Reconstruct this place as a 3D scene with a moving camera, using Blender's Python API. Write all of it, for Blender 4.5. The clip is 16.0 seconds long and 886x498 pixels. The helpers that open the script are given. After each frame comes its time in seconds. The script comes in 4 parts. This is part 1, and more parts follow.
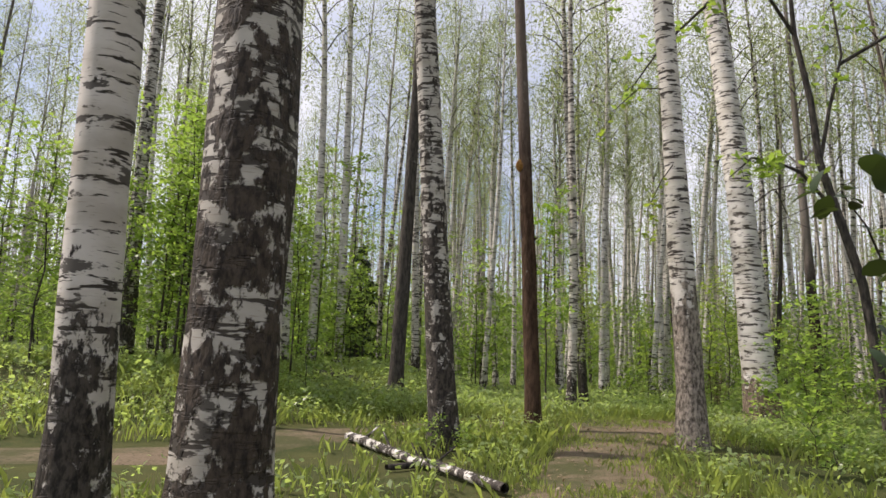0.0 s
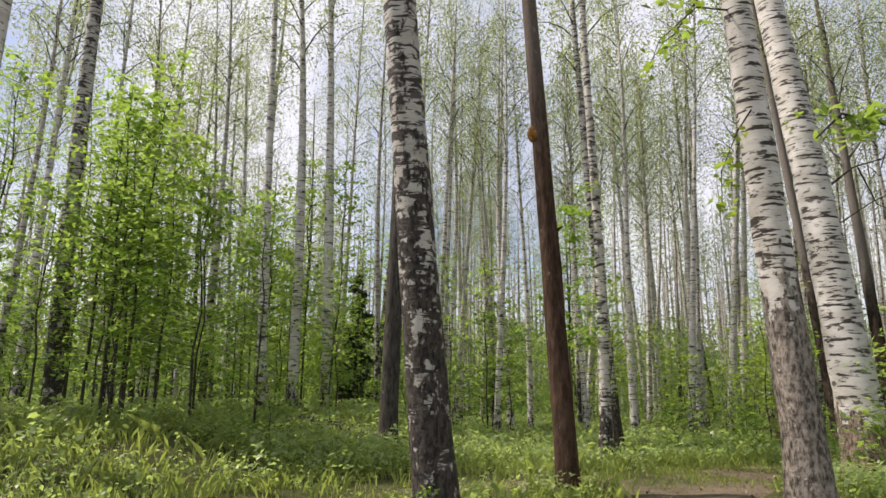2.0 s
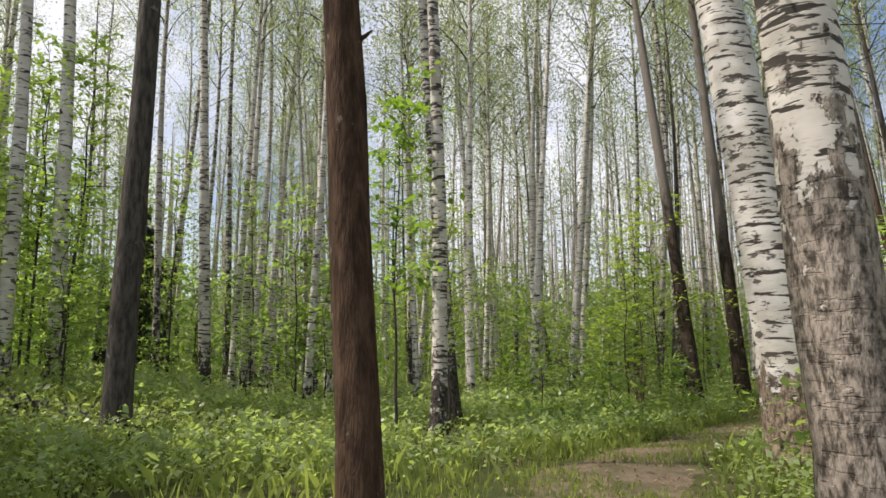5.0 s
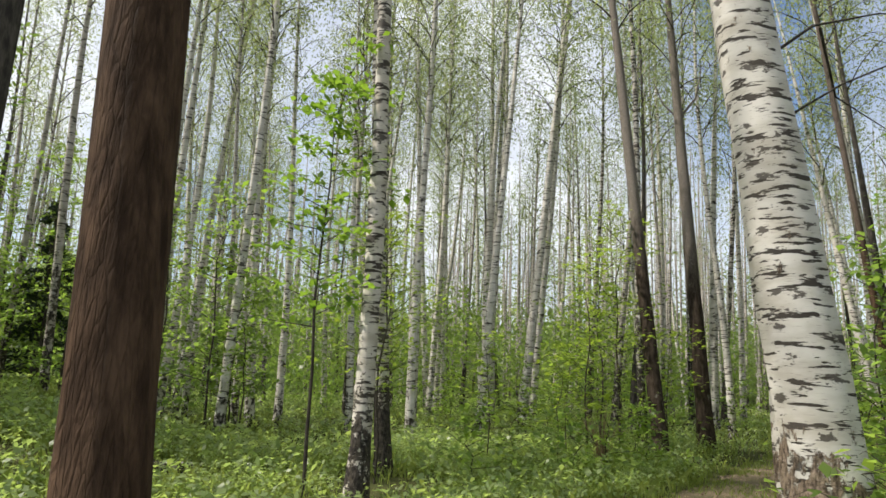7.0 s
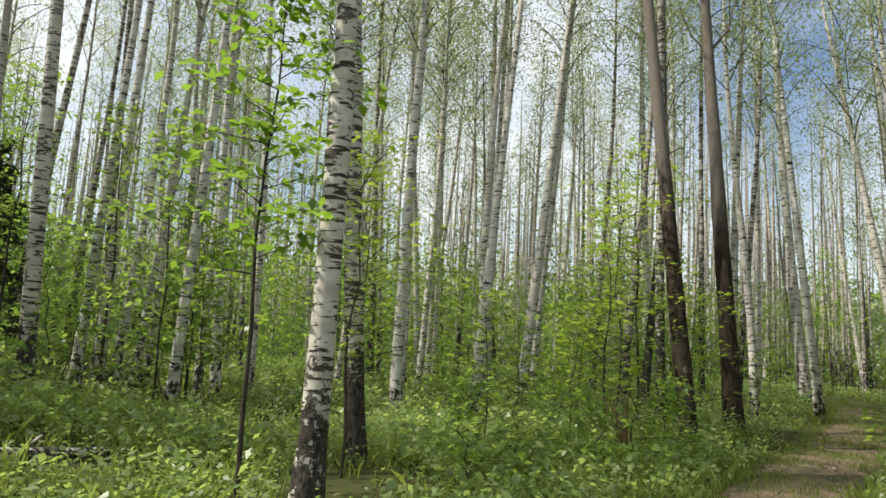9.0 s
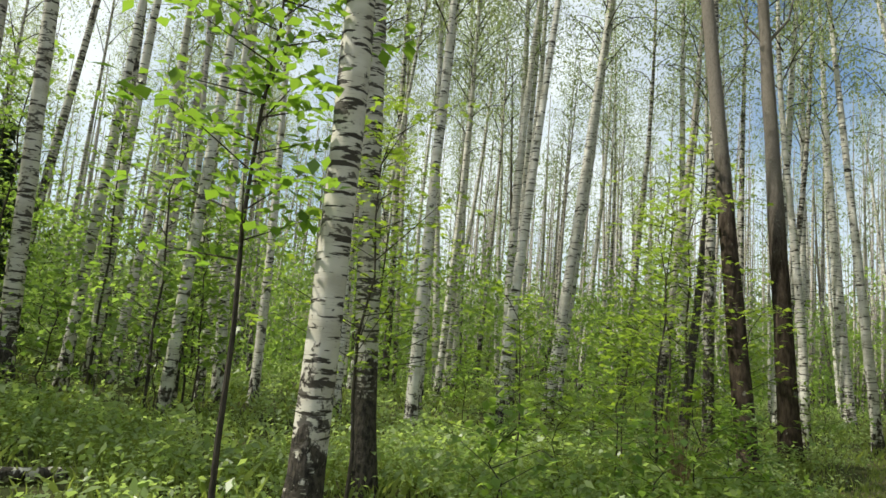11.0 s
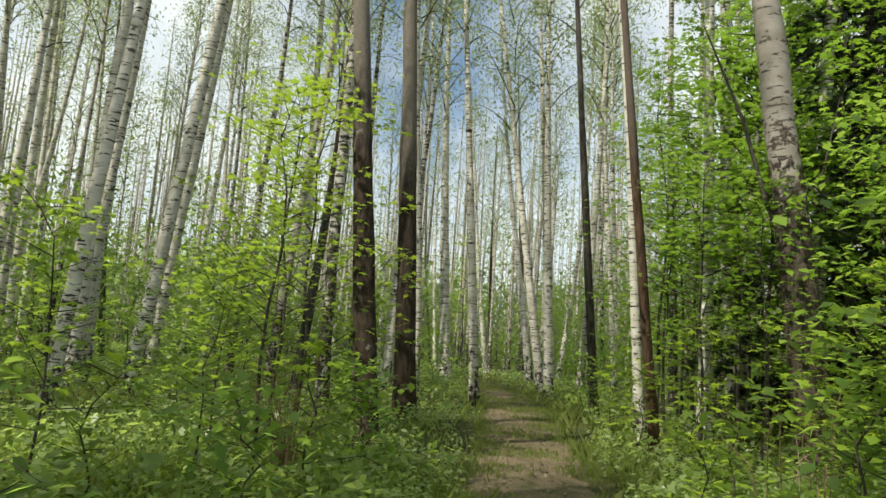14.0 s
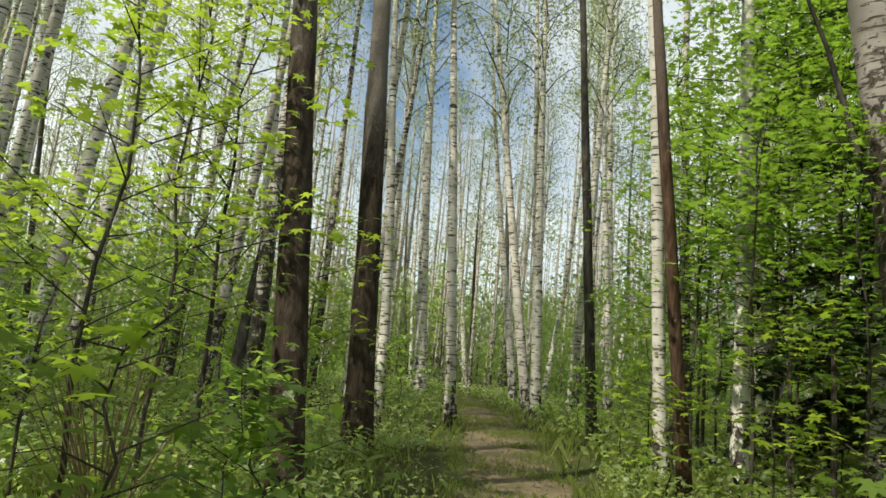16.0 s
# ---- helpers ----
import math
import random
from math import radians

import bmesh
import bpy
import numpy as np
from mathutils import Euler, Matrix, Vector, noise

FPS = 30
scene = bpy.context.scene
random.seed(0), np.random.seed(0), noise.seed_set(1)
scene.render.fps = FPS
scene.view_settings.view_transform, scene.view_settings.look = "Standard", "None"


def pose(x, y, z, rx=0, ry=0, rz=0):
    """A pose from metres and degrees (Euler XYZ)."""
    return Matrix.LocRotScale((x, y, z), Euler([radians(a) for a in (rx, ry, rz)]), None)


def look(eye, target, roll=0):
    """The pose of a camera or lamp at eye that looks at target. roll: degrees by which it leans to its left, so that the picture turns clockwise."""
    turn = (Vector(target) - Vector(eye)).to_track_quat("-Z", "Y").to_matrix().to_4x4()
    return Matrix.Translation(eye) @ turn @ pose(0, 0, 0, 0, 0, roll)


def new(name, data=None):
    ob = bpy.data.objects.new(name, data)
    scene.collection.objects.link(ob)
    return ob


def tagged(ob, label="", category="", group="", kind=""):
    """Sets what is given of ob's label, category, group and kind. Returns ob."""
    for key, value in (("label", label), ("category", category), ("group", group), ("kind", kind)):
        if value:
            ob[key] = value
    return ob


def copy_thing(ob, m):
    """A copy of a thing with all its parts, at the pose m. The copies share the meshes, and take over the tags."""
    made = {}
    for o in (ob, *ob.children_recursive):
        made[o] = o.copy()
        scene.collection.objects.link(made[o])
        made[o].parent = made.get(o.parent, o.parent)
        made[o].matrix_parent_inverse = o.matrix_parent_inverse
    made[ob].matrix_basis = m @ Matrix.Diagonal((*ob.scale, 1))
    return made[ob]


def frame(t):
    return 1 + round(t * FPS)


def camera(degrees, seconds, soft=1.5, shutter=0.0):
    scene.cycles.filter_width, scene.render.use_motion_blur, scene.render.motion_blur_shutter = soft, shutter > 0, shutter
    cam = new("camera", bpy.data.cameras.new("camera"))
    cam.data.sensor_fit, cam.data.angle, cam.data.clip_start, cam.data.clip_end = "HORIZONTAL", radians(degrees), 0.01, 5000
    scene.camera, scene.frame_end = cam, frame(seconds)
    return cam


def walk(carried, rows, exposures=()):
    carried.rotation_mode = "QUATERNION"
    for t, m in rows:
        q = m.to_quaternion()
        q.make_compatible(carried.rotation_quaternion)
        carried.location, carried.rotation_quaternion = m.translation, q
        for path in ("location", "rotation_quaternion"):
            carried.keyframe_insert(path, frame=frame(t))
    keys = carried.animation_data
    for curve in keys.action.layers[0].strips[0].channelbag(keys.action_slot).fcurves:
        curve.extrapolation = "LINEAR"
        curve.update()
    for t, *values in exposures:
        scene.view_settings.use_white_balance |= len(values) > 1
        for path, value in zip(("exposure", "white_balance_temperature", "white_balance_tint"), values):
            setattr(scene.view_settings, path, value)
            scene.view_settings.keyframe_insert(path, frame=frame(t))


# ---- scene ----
cam = camera(66.5, 16.0, 1.55)
PATH = [
    (0, (-0.412, -0.941, 1.243), (-0.300, 1.028, 1.574), 2.3),
    (0.5, (-0.302, -0.209, 1.251), (-0.237, 1.739, 1.700), 1.5),
    (1, (-0.193, 0.644, 1.257), (-0.152, 2.577, 1.770), 1.4),
    (1.5, (-0.073, 1.458, 1.268), (-0.019, 3.397, 1.756), 1.0),
    (2, (0.018, 2.280, 1.276), (0.102, 4.230, 1.714), 0.4),
    (2.5, (0.253, 3.114, 1.277), (0.451, 5.060, 1.696), -0.4),
    (3, (0.423, 3.863, 1.258), (0.737, 5.794, 1.671), -1.1),
    (3.5, (0.631, 4.620, 1.272), (1.087, 6.524, 1.680), -2.1),
    (4, (0.890, 5.384, 1.332), (1.447, 7.274, 1.669), -2.1),
    (4.2, (0.956, 5.683, 1.295), (1.521, 7.578, 1.597), -1.7),
    (6.3, (1.808, 7.842, 1.637), (2.353, 9.734, 1.989), 1.3),
    (6.5, (1.914, 8.031, 1.618), (2.504, 9.906, 1.987), 1.6),
    (7, (2.047, 8.537, 1.636), (2.721, 10.383, 2.011), 2.3),
    (7.5, (2.302, 9.062, 1.640), (3.006, 10.892, 2.036), 2.7),
    (8, (2.505, 9.631, 1.608), (3.190, 11.466, 2.012), 2.8),
    (8.5, (2.730, 10.232, 1.591), (3.403, 12.089, 1.907), 2.8),
    (9, (2.983, 10.779, 1.664), (3.676, 12.635, 1.940), 3.0),
    (9.2, (3.016, 11.033, 1.647), (3.721, 12.875, 1.980), 2.8),
    (11.3, (3.468, 12.371, 1.684), (4.091, 14.251, 1.963), 5.3),
    (11.5, (3.534, 12.506, 1.705), (4.152, 14.392, 1.949), 5.5),
    (12, (3.702, 12.810, 1.671), (4.349, 14.687, 1.910), 5.3),
    (12.5, (3.900, 13.131, 1.596), (4.788, 14.899, 1.887), 4.9),
    (13, (4.102, 13.545, 1.565), (5.295, 15.127, 1.840), 4.8),
    (13.5, (4.592, 13.932, 1.541), (5.952, 15.373, 1.815), 4.8),
    (14, (5.168, 14.426, 1.509), (6.691, 15.691, 1.795), 4.3),
    (14.5, (5.799, 14.826, 1.469), (7.445, 15.930, 1.736), 4.4),
    (15, (6.272, 15.212, 1.413), (7.902, 16.339, 1.678), 4.9),
    (15.5, (6.902, 15.701, 1.427), (8.482, 16.894, 1.713), 5.1),
    (16, (7.494, 16.039, 1.433), (9.039, 17.266, 1.762), 5.8),
]
walk(cam, [(t, look(eye, target, roll)) for t, eye, target, roll in PATH],
     exposures=((0, 0.22, 6500, 19), (4, 0.3, 6500, 18), (7, 0.33, 6450, 11), (9, 0.34, 6450, 8), (12, 0.36, 6550, 1), (16, 0.36, 6750, 3)))

# world, sun
SUN_AZ, SUN_EL = 167.0, 51.0          # degrees: azimuth counted from +x towards +y
world = bpy.data.worlds.new("forest_sky")
scene.world = world
world.use_nodes = True
wn = world.node_tree.nodes
sky = wn.new("ShaderNodeTexSky")
sky.sky_type = "NISHITA"
sky.sun_disc = False
sky.sun_elevation = radians(SUN_EL)
sky.sun_rotation = radians(90.0 - SUN_AZ)
sky.air_density, sky.dust_density, sky.ozone_density = 1.0, 1.2, 1.0
wn["Background"].inputs[1].default_value = 0.125
cloud = wn.new("ShaderNodeTexNoise")
cloud.inputs["Scale"].default_value, cloud.inputs["Detail"].default_value, cloud.inputs["Roughness"].default_value = 2.2, 6.0, 0.55
spread = wn.new("ShaderNodeMapRange")
spread.inputs[1].default_value, spread.inputs[2].default_value, spread.inputs[4].default_value = 0.34, 0.58, 0.9
veil = wn.new("ShaderNodeMix")
veil.data_type = "RGBA"
veil.inputs[7].default_value = (6.8, 7.0, 7.2, 1)
where = wn.new("ShaderNodeTexCoord")
for a, b in ((where.outputs["Generated"], cloud.inputs["Vector"]), (cloud.outputs["Fac"], spread.inputs[0]), (spread.outputs[0], veil.inputs[0]), (sky.outputs[0], veil.inputs[6]), (veil.outputs[2], wn["Background"].inputs[0])):
    world.node_tree.links.new(a, b)
sun = new("sun", bpy.data.lights.new("sun", "SUN"))
sun.data.energy, sun.data.angle, sun.data.color = 4.4, radians(0.6), (1.0, 0.93, 0.82)
sd = Vector((math.cos(radians(SUN_EL)) * math.cos(radians(SUN_AZ)), math.cos(radians(SUN_EL)) * math.sin(radians(SUN_AZ)), math.sin(radians(SUN_EL))))
sun.matrix_world = look(sd * 50, (0, 0, 0))
tagged(sun, kind="structure")


# ---- materials ----
class Nodes:
    """Short hand for a node tree."""
    def __init__(self, name):
        self.mat = bpy.data.materials.new(name)
        self.mat.use_nodes = True
        self.tree = self.mat.node_tree
        self.bsdf = self.tree.nodes["Principled BSDF"]
        self.out = self.tree.nodes["Material Output"]

    def add(self, kind, **values):
        n = self.tree.nodes.new(kind)
        for k, v in values.items():
            n.inputs[k.replace("_", " ")].default_value = v
        return n

    def link(self, a, b):
        self.tree.links.new(a, b)

    def math(self, op, a, b=0.0, clamp=False):
        n = self.tree.nodes.new("ShaderNodeMath")
        n.operation, n.use_clamp = op, clamp
        for i, v in enumerate((a, b)):
            if isinstance(v, (int, float)):
                n.inputs[i].default_value = v
            else:
                self.link(v, n.inputs[i])
        return n.outputs[0]

    def mix(self, fac, a, b):
        n = self.tree.nodes.new("ShaderNodeMix")
        n.data_type = "RGBA"
        for sock, v in ((n.inputs[0], fac), (n.inputs[6], a), (n.inputs[7], b)):
            if isinstance(v, (int, float)):
                sock.default_value = v
            elif isinstance(v, tuple):
                sock.default_value = (*v, 1)
            else:
                self.link(v, sock)
        return n.outputs[2]

    def ramp(self, fac, lo, hi):
        n = self.tree.nodes.new("ShaderNodeMapRange")
        n.interpolation_type = "SMOOTHSTEP"
        self.link(fac, n.inputs[0])
        n.inputs[1].default_value, n.inputs[2].default_value = lo, hi
        return n.outputs[0]

    def coords(self, scale, world_space=False):
        """Object coordinates, shifted by a chance amount for each object, stretched by scale."""
        tc = self.tree.nodes.new("ShaderNodeTexCoord")
        base = tc.outputs["Object"]
        if world_space:
            base = self.tree.nodes.new("ShaderNodeNewGeometry").outputs["Position"]
        else:
            info = self.tree.nodes.new("ShaderNodeObjectInfo")
            va = self.tree.nodes.new("ShaderNodeVectorMath")
            va.operation = "ADD"
            sc = self.math("MULTIPLY", info.outputs["Random"], 37.0)
            cmb = self.tree.nodes.new("ShaderNodeCombineXYZ")
            self.link(sc, cmb.inputs[0])
            self.link(sc, cmb.inputs[2])
            self.link(base, va.inputs[0])
            self.link(cmb.outputs[0], va.inputs[1])
            base = va.outputs[0]
        mp = self.tree.nodes.new("ShaderNodeMapping")
        mp.inputs["Scale"].default_value = scale
        self.link(base, mp.inputs[0])
        return mp.outputs[0]

    def noise(self, vec, scale=1.0, detail=3.0, rough=0.55):
        n = self.add("ShaderNodeTexNoise", Scale=scale, Detail=detail, Roughness=rough)
        self.link(vec, n.inputs["Vector"])
        return n.outputs["Fac"]

    def bump(self, height, strength, distance=0.01):
        n = self.add("ShaderNodeBump", Strength=strength, Distance=distance)
        self.link(height, n.inputs["Height"])
        self.link(n.outputs[0], self.bsdf.inputs["Normal"])


def height_above(n):
    tc = n.tree.nodes.new("ShaderNodeTexCoord")
    sep = n.tree.nodes.new("ShaderNodeSeparateXYZ")
    n.link(tc.outputs["Object"], sep.inputs[0])
    return sep.outputs[2]


def birch_bark_material(name, rough_to, amount, white=(0.70, 0.66, 0.60), edge=0.57, cap=0.10, crusts=((0.014, 0.012, 0.010), (0.085, 0.07, 0.058)), least=-0.12, blotch=0.60):
    """White papery bark with black dashes; thick black fissured bark on the butt, up to about rough_to metres."""
    n = Nodes(name)
    z = height_above(n)
    dash = n.ramp(n.noise(n.coords((3.0, 3.0, 19.0)), 1.0, 3.0, 0.6), edge, edge + 0.035)
    fine = n.ramp(n.noise(n.coords((8.0, 8.0, 90.0)), 1.0, 2.0), 0.62, 0.70)
    scar = n.ramp(n.noise(n.coords((3.5, 3.5, 7.5)), 1.0, 4.0, 0.65), blotch, blotch + 0.04)
    old = n.noise(n.coords((7.0, 7.0, 4.5)), 1.0, 5.0, 0.7)
    reach = n.math("MULTIPLY", n.math("SUBTRACT", rough_to, z), amount)
    reach = n.math("MINIMUM", n.math("MAXIMUM", reach, least), cap)
    rough_mask = n.ramp(n.math("ADD", old, reach), 0.52, 0.58)
    tone = n.noise(n.coords((2.0, 2.0, 5.0)), 1.0, 4.0)
    col = n.mix(n.ramp(tone, 0.35, 0.7), white, (white[0] * 0.72, white[1] * 0.70, white[2] * 0.66))
    col = n.mix(n.math("MULTIPLY", fine, 0.45), col, (0.20, 0.16, 0.13))
    crust = n.mix(n.ramp(n.noise(n.coords((22.0, 22.0, 11.0)), 1.0, 6.0, 0.7), 0.36, 0.62), crusts[0], crusts[1])
    col = n.mix(n.math("MAXIMUM", dash, n.math("MULTIPLY", scar, 0.9)), col, n.mix(tone, (0.02, 0.018, 0.016), (0.09, 0.075, 0.06)))
    col = n.mix(rough_mask, col, crust)
    n.link(col, n.bsdf.inputs["Base Color"])
    n.bsdf.inputs["Roughness"].default_value = 0.75
    n.bsdf.inputs["Specular IOR Level"].default_value = 0.3
    rel = n.math("ADD", n.math("MULTIPLY", rough_mask, n.noise(n.coords((28.0, 28.0, 9.0)), 1.0, 4.0)), n.math("MULTIPLY", dash, -0.25))
    n.bump(rel, 0.9, 0.03)
    return n.mat


def rough_bark_material(name, low, high, upper, change):
    """Fissured bark; upper colour above the height change."""
    n = Nodes(name)
    ridge = n.noise(n.coords((16.0, 16.0, 3.5)), 1.0, 6.0, 0.65)
    plate = n.add("ShaderNodeTexVoronoi", Scale=1.0)
    plate.feature = "DISTANCE_TO_EDGE"
    n.link(n.coords((46.0, 46.0, 7.0)), plate.inputs["Vector"])
    crack = n.ramp(n.math("ADD", plate.outputs["Distance"], n.math("MULTIPLY", n.noise(n.coords((40.0, 40.0, 10.0)), 1.0, 4.0, 0.7), 0.3)), 0.10, 0.32)
    col = n.mix(n.ramp(ridge, 0.3, 0.7), low, high)
    col = n.mix(n.ramp(n.math("ADD", height_above(n), n.math("MULTIPLY", ridge, 2.0)), change, change + 2.5), col, upper)
    lichen = n.ramp(n.noise(n.coords((5.0, 5.0, 4.0)), 1.0, 5.0, 0.7), 0.62, 0.68)
    col = n.mix(n.math("MULTIPLY", lichen, 0.5), col, (0.30, 0.29, 0.25))
    crack = n.math("ADD", n.math("MULTIPLY", crack, 0.3), 0.7)
    col = n.mix(crack, (low[0] * 0.9, low[1] * 0.9, low[2] * 0.9), col)
    n.link(col, n.bsdf.inputs["Base Color"])
    n.bsdf.inputs["Roughness"].default_value = 0.9
    n.bsdf.inputs["Specular IOR Level"].default_value = 0.10
    n.bump(n.math("ADD", ridge, n.math("MULTIPLY", crack, 0.45)), 0.9, 0.03)
    return n.mat


def leaf_material(name, shade, bright, through_colour, share=0.45):
    """Thin leaves that let light through; colour varies leaf by leaf and plant by plant."""
    n = Nodes(name)
    geo = n.tree.nodes.new("ShaderNodeNewGeometry")
    info = n.tree.nodes.new("ShaderNodeObjectInfo")
    fac = n.math("ADD", n.math("MULTIPLY", geo.outputs["Random Per Island"], 0.65), n.math("MULTIPLY", info.outputs["Random"], 0.35))
    col = n.mix(fac, shade, bright)
    n.link(col, n.bsdf.inputs["Base Color"])
    n.bsdf.inputs["Roughness"].default_value = 0.38
    n.bsdf.inputs["Specular IOR Level"].default_value = 0.5
    tr = n.tree.nodes.new("ShaderNodeBsdfTranslucent")
    n.link(n.mix(fac, through_colour, (through_colour[0] * 1.35, through_colour[1] * 1.2, through_colour[2] * 0.9)), tr.inputs[0])
    ms = n.tree.nodes.new("ShaderNodeMixShader")
    ms.inputs[0].default_value = share
    n.link(n.bsdf.outputs[0], ms.inputs[1])
    n.link(tr.outputs[0], ms.inputs[2])
    n.link(ms.outputs[0], n.out.inputs[0])
    return n.mat


def ground_material(name, a, b, c, grain):
    n = Nodes(name)
    big = n.noise(n.coords((0.5, 0.5, 0.5), True), 1.0, 4.0)
    mid = n.noise(n.coords((3.0, 3.0, 3.0), True), 1.0, 5.0, 0.65)
    fine = n.noise(n.coords((grain, grain, grain), True), 1.0, 4.0, 0.7)
    col = n.mix(n.ramp(n.math("ADD", n.math("MULTIPLY", big, 0.6), n.math("MULTIPLY", mid, 0.4)), 0.4, 0.6), a, b)
    col = n.mix(n.ramp(fine, 0.52, 0.66), col, c)
    n.link(col, n.bsdf.inputs["Base Color"])
    n.bsdf.inputs["Roughness"].default_value = 0.95
    n.bsdf.inputs["Specular IOR Level"].default_value = 0.1
    n.bump(n.math("ADD", mid, fine), 0.8, 0.03)
    return n.mat


BARK_WHITE = birch_bark_material("birch_bark_white", 0.9, 0.10, (0.66, 0.63, 0.58))
BARK_OLD = birch_bark_material("birch_bark_old", 4.2, 0.04, (0.56, 0.53, 0.48), 0.53, 0.12, least=-0.02, blotch=0.57)
BARK_BOLD = birch_bark_material("birch_bark_bold", 1.3, 0.17, (0.62, 0.58, 0.52), 0.555, blotch=0.56)
BARK_DASHED = birch_bark_material("birch_bark_dashed", 1.6, 0.30, (0.55, 0.52, 0.47), 0.52, 0.28, blotch=0.565)
BARK_PATCHED = birch_bark_material("birch_bark_patched_butt", 1.5, 0.16, (0.62, 0.58, 0.53), 0.575, 0.13, blotch=0.57)
BARK_SHAGGY = birch_bark_material("birch_bark_shaggy", 6.0, 0.04, (0.50, 0.47, 0.42), 0.53, 0.075, ((0.016, 0.012, 0.009), (0.075, 0.057, 0.042)), least=-0.03, blotch=0.565)
BARK_STOUT = birch_bark_material("birch_bark_stout", 1.1, 0.30, (0.66, 0.63, 0.58), 0.56, 0.30, ((0.06, 0.042, 0.03), (0.30, 0.23, 0.17)), blotch=0.585)
BARK_BUTT = birch_bark_material("birch_bark_flaking", 2.4, 0.25, (0.70, 0.66, 0.60), 0.54, 0.2, ((0.05, 0.04, 0.03), (0.35, 0.30, 0.25)))
BARK_GREY = birch_bark_material("birch_bark_grey", 3.0, 0.05, (0.50, 0.46, 0.42))
BARK_FORK = birch_bark_material("birch_bark_forked", 4.6, 0.13, (0.32, 0.29, 0.26), 0.60, 0.30, ((0.025, 0.018, 0.014), (0.105, 0.08, 0.062)))
BARK_PINE = rough_bark_material("pine_bark", (0.034, 0.021, 0.014), (0.115, 0.072, 0.047), (0.15, 0.12, 0.10), 5.0)
BARK_BROWN = rough_bark_material("dark_brown_bark", (0.022, 0.016, 0.012), (0.085, 0.064, 0.048), (0.20, 0.175, 0.15), 5.0)
BARK_DARK = rough_bark_material("dark_bark", (0.035, 0.032, 0.03), (0.12, 0.105, 0.09), (0.13, 0.115, 0.10), 9.0)
TWIG = rough_bark_material("twig_bark", (0.04, 0.035, 0.03), (0.10, 0.085, 0.07), (0.10, 0.085, 0.07), 20.0)
LEAF_BIRCH = leaf_material("birch_leaves", (0.08, 0.125, 0.04), (0.15, 0.21, 0.075), (0.38, 0.47, 0.20), 0.6)
LEAF_SHRUB = leaf_material("shrub_leaves", (0.06, 0.115, 0.025), (0.13, 0.20, 0.045), (0.34, 0.52, 0.09), 0.58)
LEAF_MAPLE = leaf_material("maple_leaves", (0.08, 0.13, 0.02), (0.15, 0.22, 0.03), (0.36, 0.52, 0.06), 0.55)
# darker copy of the maple leaves: the shade of dense growth is in its colour
LEAF_SHADE_TONED = leaf_material("shade_toned_maple_leaves", (0.045, 0.095, 0.02), (0.09, 0.16, 0.03), (0.25, 0.43, 0.05), 0.55)
LEAF_HERB = leaf_material("herb_leaves", (0.11, 0.165, 0.05), (0.28, 0.34, 0.16), (0.46, 0.64, 0.18), 0.5)
LEAF_GRASS = leaf_material("grass_blades", (0.08, 0.115, 0.035), (0.20, 0.22, 0.075), (0.36, 0.48, 0.11), 0.5)
# near-black: the near twig's shaded silhouette is put into the leaf colour
LEAF_SILHOUETTE = leaf_material("bird_cherry_leaves_shade_toned", (0.018, 0.035, 0.010), (0.035, 0.06, 0.016), (0.05, 0.08, 0.015), 0.3)
NEEDLE = leaf_material("spruce_needles", (0.012, 0.028, 0.010), (0.03, 0.055, 0.018), (0.03, 0.05, 0.015), 0.15)
DEAD = leaf_material("dry_stems", (0.16, 0.11, 0.06), (0.30, 0.22, 0.13), (0.2, 0.14, 0.07), 0.2)
BURL = ground_material("burl_wood", (0.22, 0.11, 0.03), (0.32, 0.17, 0.05), (0.08, 0.05, 0.03), 30.0)
SOIL = ground_material("forest_floor", (0.045, 0.06, 0.02), (0.08, 0.085, 0.03), (0.12, 0.095, 0.05), 40.0)
TRAIL = ground_material("trodden_earth", (0.075, 0.078, 0.035), (0.19, 0.145, 0.10), (0.05, 0.05, 0.025), 22.0)


# ---- shapes ----
def smooth(a, b, v):
    v = min(max((v - a) / (b - a), 0.0), 1.0)
    return v * v * (3 - 2 * v)


def ground_z(x, y):
    """Height of the forest floor: nearly level along the trail, a low bank to the west."""
    bank = max(smooth(8, 14, y) * smooth(-1, -5, x), smooth(13, 21, y) * smooth(3, -2, x))
    z = 0.8 * bank + 0.22 * math.exp(-((x - 4.0) ** 2 + (y - 12) ** 2) / 16)
    return z + 0.05 * noise.noise(Vector((x * 0.45, y * 0.45, 3.0))) + 0.025 * noise.noise(Vector((x * 1.7, y * 1.7, 9.0)))


TRAIL_LINE = ((-1.4, -9), (-0.6, -3), (0.4, 2), (1.53, 5.8), (2.68, 9.1), (3.6, 11), (4.8, 13), (7.5, 15.4), (11, 17.9), (15.4, 20.8), (20.6, 24.3), (27, 29.4), (30.5, 34.5), (30.5, 41), (26, 52), (20, 70))

SIDE_LINE = ((-13, 11), (-8, 7.6), (-4.5, 7.0), (-2.3, 8.4), (-1.7, 10.3), (0.9, 12.1), (2.3, 12.1), (3.7, 11.4))


def trail_distance(x, y):
    best = 1e9
    for (ax, ay), (bx, by) in zip(TRAIL_LINE, TRAIL_LINE[1:]):
        dx, dy = bx - ax, by - ay
        k = min(max(((x - ax) * dx + (y - ay) * dy) / (dx * dx + dy * dy), 0), 1)
        best = min(best, math.hypot(x - ax - k * dx, y - ay - k * dy))
    return best


